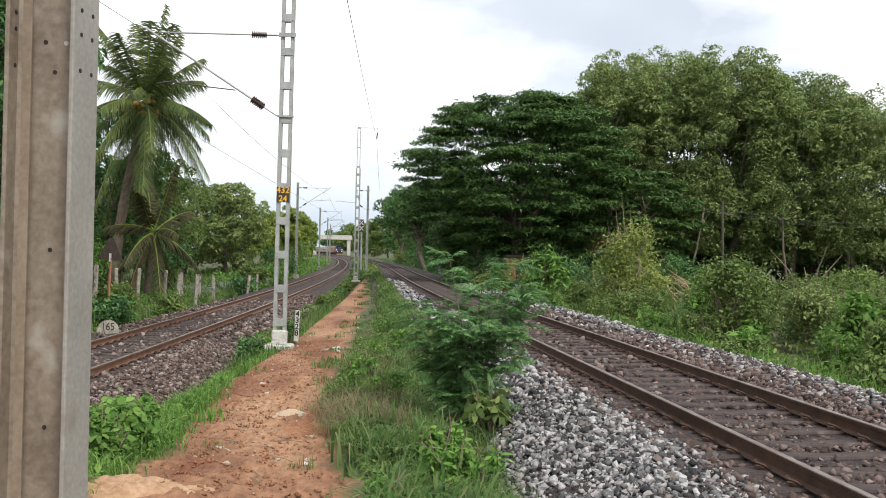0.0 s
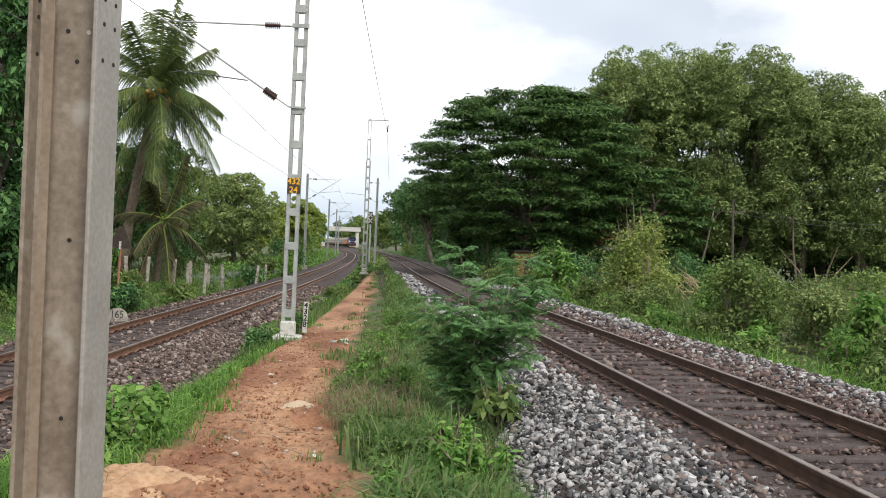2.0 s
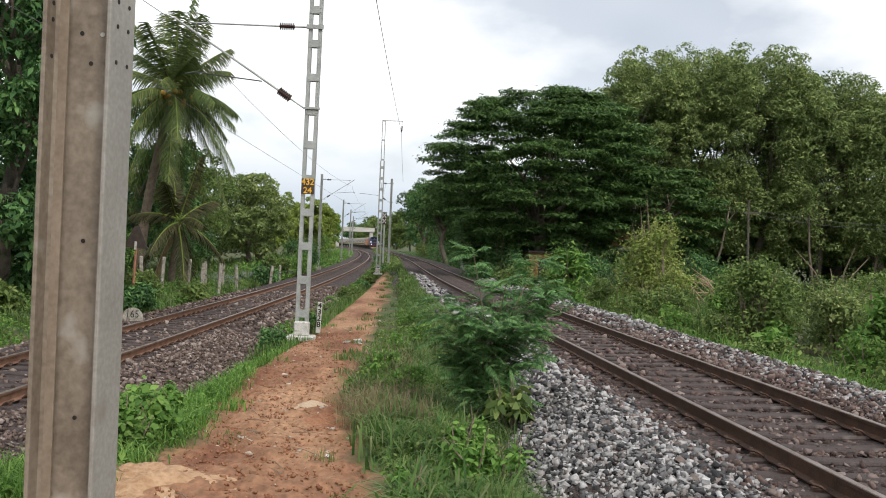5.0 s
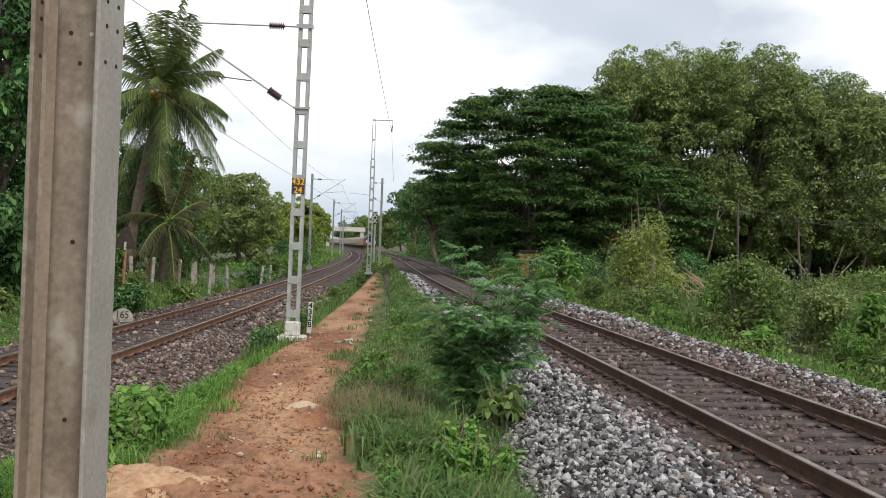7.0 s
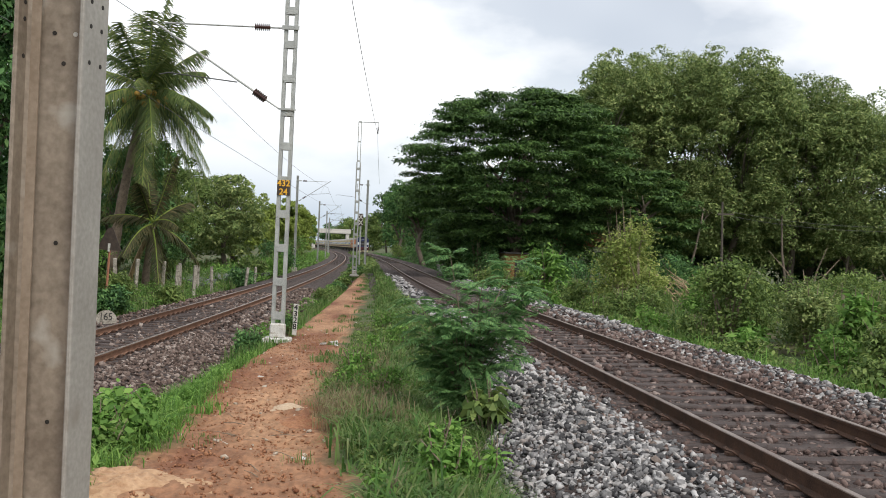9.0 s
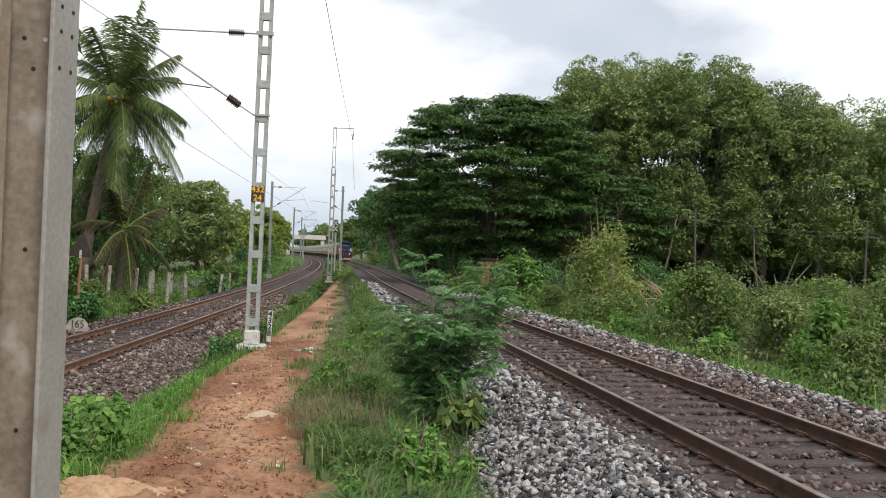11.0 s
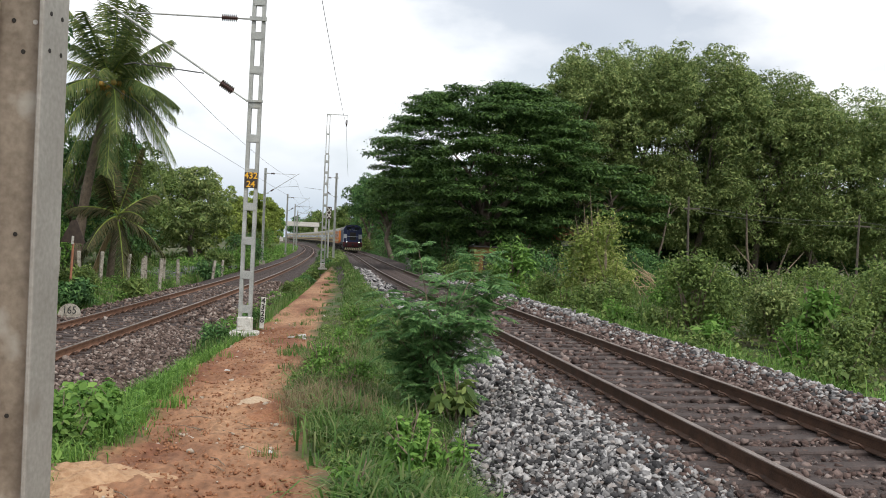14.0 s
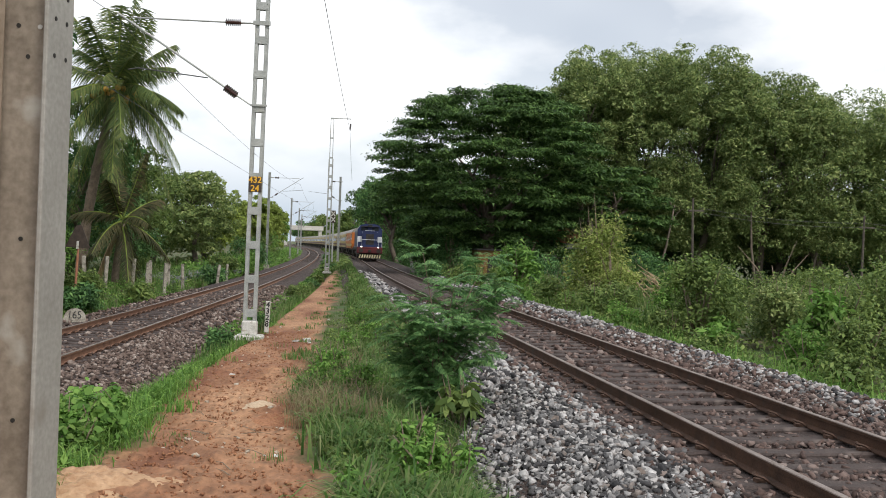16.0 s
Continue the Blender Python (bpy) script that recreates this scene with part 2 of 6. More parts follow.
M_STONE1 = per_piece("grey_granite_stone", [(0.022, 0.022, 0.024), (0.060, 0.058, 0.061), (0.150, 0.146, 0.148), (0.270, 0.262, 0.262), (0.450, 0.438, 0.435), (0.150, 0.118, 0.102)], 0.85, scale=30, bump=0.4)
M_STONE_B = per_piece("rust_stained_ballast", [(0.028, 0.019, 0.017), (0.072, 0.048, 0.042), (0.114, 0.077, 0.067), (0.150, 0.106, 0.094), (0.235, 0.190, 0.172)], 0.9, island=True, scale=30, bump=0.4)
M_STONE_L = per_piece("brown_stained_ballast", [(0.044, 0.031, 0.026), (0.100, 0.069, 0.058), (0.146, 0.105, 0.089), (0.182, 0.136, 0.117), (0.320, 0.270, 0.240)], 0.9, island=True, scale=30, bump=0.4)


def leaf(name, colours, through=0.3, patch=0.12, rough=0.58):
    return per_piece(name, colours, rough, island=True, scale=1.2, through=through, spec=0.16, patch=patch)


# L_DARK and L_DEEP also carry canopy shade in the understorey fill.
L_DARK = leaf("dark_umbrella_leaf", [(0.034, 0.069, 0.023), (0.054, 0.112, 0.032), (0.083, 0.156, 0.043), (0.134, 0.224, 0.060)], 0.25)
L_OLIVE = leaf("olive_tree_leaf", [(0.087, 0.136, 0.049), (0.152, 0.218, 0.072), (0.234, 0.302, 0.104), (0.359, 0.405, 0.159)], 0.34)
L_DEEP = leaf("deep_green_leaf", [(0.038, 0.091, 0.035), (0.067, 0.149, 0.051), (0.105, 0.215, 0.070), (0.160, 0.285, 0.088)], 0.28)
L_MID = leaf("mid_green_leaf", [(0.072, 0.118, 0.037), (0.116, 0.180, 0.051), (0.173, 0.247, 0.070), (0.244, 0.309, 0.096)], 0.35)
L_BRIGHT = leaf("bright_green_leaf", [(0.065, 0.150, 0.030), (0.110, 0.225, 0.045), (0.16, 0.30, 0.065), (0.23, 0.37, 0.09)], 0.4)
L_FEATHER = leaf("feathery_shrub_leaf", [(0.080, 0.180, 0.070), (0.130, 0.262, 0.098), (0.185, 0.340, 0.125), (0.270, 0.430, 0.165)], 0.48)
# Yellower, brighter leaf: sunshine on the far left trees is put into its colour.
L_YELLOW = leaf("sunlit_yellow_leaf", [(0.161, 0.218, 0.046), (0.241, 0.310, 0.069), (0.322, 0.402, 0.092)], 0.4)
L_PALM = leaf("palm_leaf", [(0.059, 0.095, 0.037), (0.092, 0.141, 0.047), (0.135, 0.178, 0.056), (0.216, 0.222, 0.081)], 0.3)
L_GRASS = leaf("grass_blade", [(0.055, 0.125, 0.031), (0.085, 0.172, 0.042), (0.120, 0.212, 0.056), (0.160, 0.228, 0.075), (0.205, 0.215, 0.105)], 0.4, 0.12)
L_DULL = leaf("dull_palm_leaf", [(0.032, 0.042, 0.019), (0.055, 0.063, 0.027), (0.09, 0.085, 0.038), (0.14, 0.115, 0.056)], 0.3)
L_DRY = leaf("dry_grass_blade", [(0.20, 0.16, 0.09), (0.28, 0.22, 0.13), (0.24, 0.165, 0.12), (0.15, 0.21, 0.07)], 0.35)
L_BROWN = leaf("withered_leaf", [(0.15, 0.10, 0.045), (0.23, 0.165, 0.075), (0.30, 0.22, 0.11)], 0.3)


# ---- mesh tools ----
class Shape:
    """Collects vertices and faces for one mesh."""

    def __init__(self):
        self.v, self.f = [], []

    def add(self, verts, faces):
        k = len(self.v)
        self.v += [tuple(p) for p in verts]
        self.f += [tuple(k + i for i in q) for q in faces]
        return self

    def box(self, c, s, m=None, cut=0.0):
        """A box of centre c and size s, with chamfered upright and level edges where cut is given."""
        hx, hy, hz = (a / 2 for a in s)
        if cut:
            ring = [(hx - cut, -hy), (hx, -hy + cut), (hx, hy - cut), (hx - cut, hy), (-hx + cut, hy), (-hx, hy - cut), (-hx, -hy + cut), (-hx + cut, -hy)]
            vs = []
            for z, k in ((-hz, 1), (-hz + cut, 0), (hz - cut, 0), (hz, 1)):
                vs += [(x * (1 - k * cut / hx), y * (1 - k * cut / hy), z) for x, y in ring]
            fs = [(r * 8 + i, r * 8 + (i + 1) % 8, r * 8 + 8 + (i + 1) % 8, r * 8 + 8 + i) for r in range(3) for i in range(8)]
            fs += [tuple(range(7, -1, -1)), tuple(range(24, 32))]
        else:
            vs = [(x, y, z) for z in (-hz, hz) for x, y in ((-hx, -hy), (hx, -hy), (hx, hy), (-hx, hy))]
            fs = [(3, 2, 1, 0), (4, 5, 6, 7), (0, 1, 5, 4), (1, 2, 6, 5), (2, 3, 7, 6), (3, 0, 4, 7)]
        vs = [Vector(p) for p in vs]
        if m is not None:
            vs = [m @ p for p in vs]
        return self.add([p + Vector(c) for p in vs], fs)

    def tube(self, pts, radii, n=8, caps=True):
        pts = [Vector(p) for p in pts]
        if not hasattr(radii, "__len__"):
            radii = [radii] * len(pts)
        vs, fs = [], []
        for i, p in enumerate(pts):
            d = (pts[min(i + 1, len(pts) - 1)] - pts[max(i - 1, 0)]).normalized()
            a = d.cross(Vector((0, 0, 1)) if abs(d.z) < 0.9 else Vector((1, 0, 0))).normalized()
            b = d.cross(a)
            vs += [p + (a * math.cos(2 * math.pi * k / n) + b * math.sin(2 * math.pi * k / n)) * radii[i] for k in range(n)]
        for i in range(len(pts) - 1):
            fs += [(i * n + k, i * n + (k + 1) % n, i * n + n + (k + 1) % n, i * n + n + k) for k in range(n)]
        if caps:
            fs += [tuple(range(n - 1, -1, -1)), tuple(range((len(pts) - 1) * n, len(pts) * n))]
        return self.add(vs, fs)

    def sweep(self, profile, stations):
        """A closed profile [(across, up)] carried along stations (x, y, z, across_x, across_y)."""
        n = len(profile)
        vs = [(x + ax * u, y + ay * u, z + w) for x, y, z, ax, ay in stations for u, w in profile]
        fs = [(i * n + k, i * n + (k + 1) % n, i * n + n + (k + 1) % n, i * n + n + k) for i in range(len(stations) - 1) for k in range(n)]
        fs += [tuple(range(n - 1, -1, -1)), tuple(range((len(stations) - 1) * n, len(stations) * n))]
        return self.add(vs, fs)

    def mesh(self, name, smooth=False):
        me = bpy.data.meshes.new(name)
        me.from_pydata(self.v, [], self.f)
        if smooth:
            me.shade_smooth()
        me.update()
        return me


def part(name, shape, mat, parent=None, label="", smooth=False, at=None):
    """One mesh object under a thing or a part."""
    me = shape.mesh(name, smooth) if isinstance(shape, Shape) else shape
    if not me.materials:
        me.materials.append(mat)
    ob = new(name, me)
    ob.parent = parent
    if at is not None:
        ob.matrix_basis = at
    return tagged(ob, label) if label else ob


def thing(name, label, category, at=None, group="", kind=""):
    ob = new(name)
    ob.empty_display_size = 0.2
    if at is not None:
        ob.matrix_basis = at
    return tagged(ob, label, category, group, kind)


def cloud_mesh(name, verts, corners, mat):
    """A mesh from an array (pieces, corners, 3): each piece one face."""
    verts = np.asarray(verts, dtype=np.float32)
    k = verts.shape[0]
    me = bpy.data.meshes.new(name)
    me.vertices.add(k * corners)
    me.vertices.foreach_set("co", verts.reshape(-1))
    me.loops.add(k * corners)
    me.loops.foreach_set("vertex_index", np.arange(k * corners, dtype=np.int32))
    me.polygons.add(k)
    me.polygons.foreach_set("loop_start", np.arange(0, k * corners, corners, dtype=np.int32))
    me.update(calc_edges=True)
    me.materials.append(mat)
    return me


def unit(a):
    return a / np.maximum(np.linalg.norm(a, axis=-1, keepdims=True), 1e-9)


def leaf_faces(rng, p, normal, size, narrow=0.45, droop=0.3, vary=0.35, plain=False, far=False):
    """Six-cornered leaves at the points p, facing normal, tips drooping."""
    k = len(p)
    t = unit(np.cross(normal, rng.normal(size=(k, 3))))
    t[:, 2] -= droop
    t = unit(t)
    b = unit(np.cross(normal, t))
    s = (size * (1 + vary * rng.normal(size=k)).clip(0.4, 1.9))[:, None]
    n = unit(normal)
    w = s * narrow * 0.5
    if far:
        return np.stack([p + b * w, p + t * s - n * s * 0.1, p - b * w], 1)
    if plain:
        return np.stack([p, p + t * s * 0.45 + b * w + n * s * 0.05, p + t * s - n * s * 0.14, p + t * s * 0.45 - b * w + n * s * 0.05], 1)
    return np.stack([p, p + t * s * 0.35 + b * w + n * s * 0.05, p + t * s * 0.75 + b * w * 0.7 - n * s * 0.02, p + t * s - n * s * 0.14,
                     p + t * s * 0.75 - b * w * 0.7 - n * s * 0.02, p + t * s * 0.35 - b * w + n * s * 0.05], 1)


def lobe_points(rng, centres, radii, k, shell=0.35, low=-0.6):
    """Points and outward directions on the upper shells of ellipsoid clumps."""
    centres, radii = np.asarray(centres, float), np.asarray(radii, float)
    area = (radii[:, 0] * radii[:, 1] + radii[:, 0] * radii[:, 2]) ** 0.9
    i = rng.choice(len(centres), size=k, p=area / area.sum())
    d = unit(rng.normal(size=(k, 3)))
    d[:, 2] = np.where(d[:, 2] < low, -d[:, 2], d[:, 2])
    r = 1 - shell * rng.random(k) ** 1.4
    p = centres[i] + d * radii[i] * r[:, None]
    return p, d


# ---- the two tracks: centre lines, x against y ----
def natural_spline(ys, xs):
    n = len(ys)
    h = np.diff(ys)
    a, r = np.zeros((n, n)), np.zeros(n)
    a[0, 0] = a[-1, -1] = 1
    for i in range(1, n - 1):
        a[i, i - 1], a[i, i], a[i, i + 1] = h[i - 1], 2 * (h[i - 1] + h[i]), h[i]
        r[i] = 6 * ((xs[i + 1] - xs[i]) / h[i] - (xs[i] - xs[i - 1]) / h[i - 1])
    s = np.linalg.solve(a, r)

    def value(y):
        y = np.asarray(y, float)
        i = np.clip(np.searchsorted(ys, y) - 1, 0, n - 2)
        hi, u, w = h[i], ys[i + 1] - y, y - ys[i]
        return (s[i] * u ** 3 + s[i + 1] * w ** 3) / (6 * hi) + (xs[i] / hi - s[i] * hi / 6) * u + (xs[i + 1] / hi - s[i + 1] * hi / 6) * w
    return value


RIGHT = natural_spline(np.array([-60.0, 5, 20, 45, 75, 100, 160, 205, 242, 304, 383, 500, 900]), np.array([11.6, 4.35, 2.67, -0.12, -2.93, -5.2, -11.9, -17.6, -22.8, -32.2, -45.5, -68.0, -175.0]))
LEFT = natural_spline(np.array([-60.0, 5, 20, 50, 75, 100, 150, 200, 300, 400, 600, 900]), np.array([-6.4, -7.3, -7.71, -9.05, -10.63, -12.6, -17.3, -22.9, -37.0, -54.0, -97.0, -185.0]))
Z_RIGHT, Z_LEFT = 0.0, -0.53
RISE = 0.085                             # the right-hand line climbs this much towards the near end
HALF_GAUGE = 0.874


def slope_of(track, y):
    return (track(y + 0.5) - track(y - 0.5)) / 1.0


def rise(z, y):
    """Height of a line's rail tops at y."""
    if z != Z_RIGHT:
        return z + 0.0 * np.asarray(y, float)
    u = np.clip((np.asarray(y, float) - 25) / 65, 0, 1)
    return z + RISE * (1 - u * u * (3 - 2 * u))


def stations(track, z, ys, off=0.0, dz=0.0):
    out = []
    for y in ys:
        g = float(slope_of(track, y))
        k = math.hypot(1, g)
        ax, ay = 1 / k, -g / k
        out.append((float(track(y)) + ax * off, y + ay * off, float(rise(z, y)) + dz, ax, ay))
    return out


def smoothstep(a, b, v):
    t = np.clip((v - a) / (b - a), 0, 1)
    return t * t * (3 - 2 * t)


PATH_Y = np.array([-20.0, 0, 6.5, 8.8, 10.8, 13.5, 17.4, 21, 24, 32, 43, 60, 68, 76])
PATH_L = np.array([-2.2, -2.45, -2.7, -2.72, -3.1, -3.5, -3.9, -4.2, -4.1, -4.65, -5.4, -6.8, -7.6, -7.4])
PATH_R = np.array([1.0, 0.7, -0.45, -0.98, -1.32, -1.62, -1.92, -2.2, -2.42, -3.0, -3.75, -5.1, -5.9, -6.6])


def lumps(x, y, s, seed=0.0):
    """Cheap smooth unevenness from crossed waves."""
    return (np.sin(x * s + 1.3 * np.sin(y * s * 0.7 + seed)) + np.sin(y * s * 1.1 + 1.7 * np.sin(x * s * 0.6 + 2 + seed)) + np.sin((x + y) * s * 1.7 + seed)) / 3


def ground_z(x, y):
    x, y = np.asarray(x, float), np.asarray(y, float)
    mid = np.interp(y, [-30, -3, 3, 7, 12, 22, 45, 70, 120, 300], [0.3, 0.28, 0.18, -0.08, -0.36, -0.56, -0.5, -0.46, -0.55, -0.6])
    dl, dr = x - LEFT(np.clip(y, -60, 900)), x - RIGHT(np.clip(y, -60, 900))
    z = mid
    z = np.where(dl < 0, Z_LEFT - 0.45 + 0.35 * smoothstep(-2.5, -6, dl), z)
    z = np.where(dr > 0, -0.62 + 0.25 * smoothstep(4, 12, dr), z)
    # the ground dips under both ballast beds
    z = z + (np.minimum(z, Z_LEFT - 0.62) - z) * smoothstep(3.9, 3.0, np.abs(dl - 0.1))
    z = z + (np.minimum(z, Z_RIGHT - 0.62) - z) * smoothstep(np.interp(y, [12, 20], [3.9, 3.5]), np.interp(y, [12, 20], [3.1, 2.85]), np.abs(dr + 0.05))
    rough = 0.03 * lumps(x, y, 2.3) * smoothstep(60, 30, y) + 0.018 * lumps(x, y, 6.1, 1.0) * smoothstep(20, 13, y)
    far = smoothstep(60, 200, np.abs(x)) * 1.5
    z = z + rough + far * 0.3
    for mx, my, h, r in ((-2.0, 11.6, 0.06, 0.5), (-2.1, 7.0, 0.07, 0.8), (-2.6, 7.0, 0.07, 0.5)):
        z = z + h * np.exp(-((x - mx) ** 2 + ((y - my) * 1.2) ** 2) / (r * r))
    return z


def soil_mask(x, y):
    l, r = np.interp(y, PATH_Y, PATH_L), np.interp(y, PATH_Y, PATH_R)
    wob = (0.16 + 0.16 * smoothstep(18, 40, y)) * lumps(x, y, 3.1, 3.0) + 0.08 * lumps(x, y, 8.0, 5.0) * smoothstep(30, 16, y) + 0.16 * lumps(x, y, 0.9, 1.0) * smoothstep(14, 24, y)
    a = smoothstep(-0.18, 0.18, x - l + wob) * smoothstep(-0.18, 0.18, r - x + wob)
    return a * (1 - smoothstep(72, 78, y))


# ---- ground: one sheet to the horizon ----
def axis(parts):
    out = []
    for a, b, step in parts:
        out += list(np.arange(a, b, step))
    return np.array(out + [parts[-1][1]])


def build_ground():
    xs = axis([(-3000, -400, 400), (-400, -60, 34), (-60, -20, 4), (-20, -9, 0.8), (-9, -6, 0.3), (-6, 1.2, 0.09), (1.2, 9, 0.4), (9, 20, 1), (20, 60, 4), (60, 400, 34), (400, 3000, 400)])
    ys = axis([(-400, -40, 40), (-40, 0, 3), (0, 4, 0.4), (4, 16, 0.09), (16, 32, 0.22), (32, 80, 0.7), (80, 200, 4), (200, 600, 25), (600, 4500, 400)])
    X, Y = np.meshgrid(xs, ys)
    Z = ground_z(X, Y)
    soil = soil_mask(X, Y)
    near = smoothstep(3, 4, Y) * smoothstep(26, 15, Y)
    rng = np.random.default_rng(3)
    Z = Z + soil * near * (0.028 * lumps(X, Y, 9, 2.0) + 0.016 * lumps(X, Y, 23, 4.0) + 0.011 * rng.normal(size=Z.shape)) - 0.04 * soil
    nx, ny = len(xs), len(ys)
    me = bpy.data.meshes.new("ground")
    me.vertices.add(nx * ny)
    me.vertices.foreach_set("co", np.stack([X, Y, Z], -1).astype(np.float32).reshape(-1))
    i = (np.arange(ny - 1)[:, None] * nx + np.arange(nx - 1)[None]).reshape(-1)
    q = np.stack([i, i + 1, i + nx + 1, i + nx], 1).astype(np.int32)
    me.loops.add(q.size)
    me.loops.foreach_set("vertex_index", q.reshape(-1))
    me.polygons.add(len(q))
    me.polygons.foreach_set("loop_start", np.arange(0, q.size, 4, dtype=np.int32))
    me.update(calc_edges=True)
    me.shade_smooth()
    at = me.attributes.new("soil", "FLOAT", "POINT")
    at.data.foreach_set("value", soil.astype(np.float32).reshape(-1))
    # soil and earth in one material, by where the path is trodden
    m = M_EARTH
    n, l = m.node_tree.nodes, m.node_tree.links
    b = n["Principled BSDF"]
    old = b.inputs["Base Color"].links[0].from_socket
    a = n.new("ShaderNodeAttribute")
    a.attribute_name = "soil"
    geo = n.new("ShaderNodeNewGeometry")
    n1, n2 = n.new("ShaderNodeTexNoise"), n.new("ShaderNodeTexNoise")
    n1.inputs["Scale"].default_value, n1.inputs["Detail"].default_value = 0.9, 6
    n2.inputs["Scale"].default_value, n2.inputs["Detail"].default_value = 14, 6
    for k, along_path in ((n1, 0.28), (n2, 0.55)):
        mp = n.new("ShaderNodeMapping")
        mp.inputs["Scale"].default_value = (1.0, along_path, 1.0)
        mp.inputs["Rotation"].default_value = (0, 0, radians(-5))
        l.new(geo.outputs["Position"], mp.inputs["Vector"])
        l.new(mp.outputs["Vector"], k.inputs["Vector"])
    r1 = n.new("ShaderNodeValToRGB")
    r1.color_ramp.elements[0].color, r1.color_ramp.elements[0].position = (0.175, 0.072, 0.038, 1), 0.36
    r1.color_ramp.elements[1].color, r1.color_ramp.elements[1].position = (0.37, 0.212, 0.120, 1), 0.64
    e = r1.color_ramp.elements.new(0.5)
    e.color = (0.275, 0.142, 0.077, 1)
    l.new(n1.outputs["Fac"], r1.inputs["Fac"])
    r2 = n.new("ShaderNodeMapRange")
    r2.inputs["From Min"].default_value, r2.inputs["From Max"].default_value = 0.3, 0.7
    r2.inputs["To Min"].default_value, r2.inputs["To Max"].default_value = 0.5, 1.3
    l.new(n2.outputs["Fac"], r2.inputs["Value"])
    mu = n.new("ShaderNodeMix")
    mu.data_type, mu.blend_type = "RGBA", "MULTIPLY"
    mu.inputs["Factor"].default_value = 0.8
    l.new(r1.outputs["Color"], mu.inputs["A"])
    l.new(r2.outputs["Result"], mu.inputs["B"])
    mx = n.new("ShaderNodeMix")
    mx.data_type = "RGBA"
    l.new(a.outputs["Fac"], mx.inputs["Factor"])
    l.new(old, mx.inputs["A"])
    l.new(mu.outputs["Result"], mx.inputs["B"])
    l.new(mx.outputs["Result"], b.inputs["Base Color"])
    me.materials.append(m)
    return tagged(new("ground", me), "uneven earth with a trodden red soil path and green growth", "ground", kind="structure")


build_ground()


# ---- tracks ----
RAIL_FOOT = [(-0.068, -0.172), (0.068, -0.172), (0.068, -0.162), (0.012, -0.138), (0.010, -0.048), (0.034, -0.038), (0.034, -0.012), (-0.034, -0.012), (-0.034, -0.038), (-0.010, -0.048), (-0.012, -0.138), (-0.068, -0.162)]
RAIL_TOP = [(-0.0345, -0.0125), (0.0345, -0.0125), (0.033, -0.003), (0.024, 0.0), (-0.024, 0.0), (-0.033, -0.003)]


def bed_profile(side):
    if side == "right":
        return [(-3.75, -1.0), (-3.5, -0.62), (-2.9, -0.32), (-2.2, -0.13), (-1.65, -0.14), (-1.3, -0.19), (-0.6, -0.215), (0.6, -0.215), (1.3, -0.19), (1.9, -0.15), (2.45, -0.11), (2.8, -0.13), (3.25, -0.38), (3.7, -0.85)]
    return [(-3.6, -0.75), (-2.9, -0.42), (-2.2, -0.24), (-1.4, -0.19), (-0.6, -0.215), (0.6, -0.215), (1.4, -0.19), (1.9, -0.22), (2.4, -0.32), (3.1, -0.52), (3.6, -0.85)]


def along(track, y0, y1, step):
    ys, y = [], y0
    while y < y1:
        ys.append(y)
        y += step / math.hypot(1, float(slope_of(track, y)))
    return ys


def bed_z(side, d):
    p = np.array(bed_profile(side))
    return np.interp(d, p[:, 0], p[:, 1])


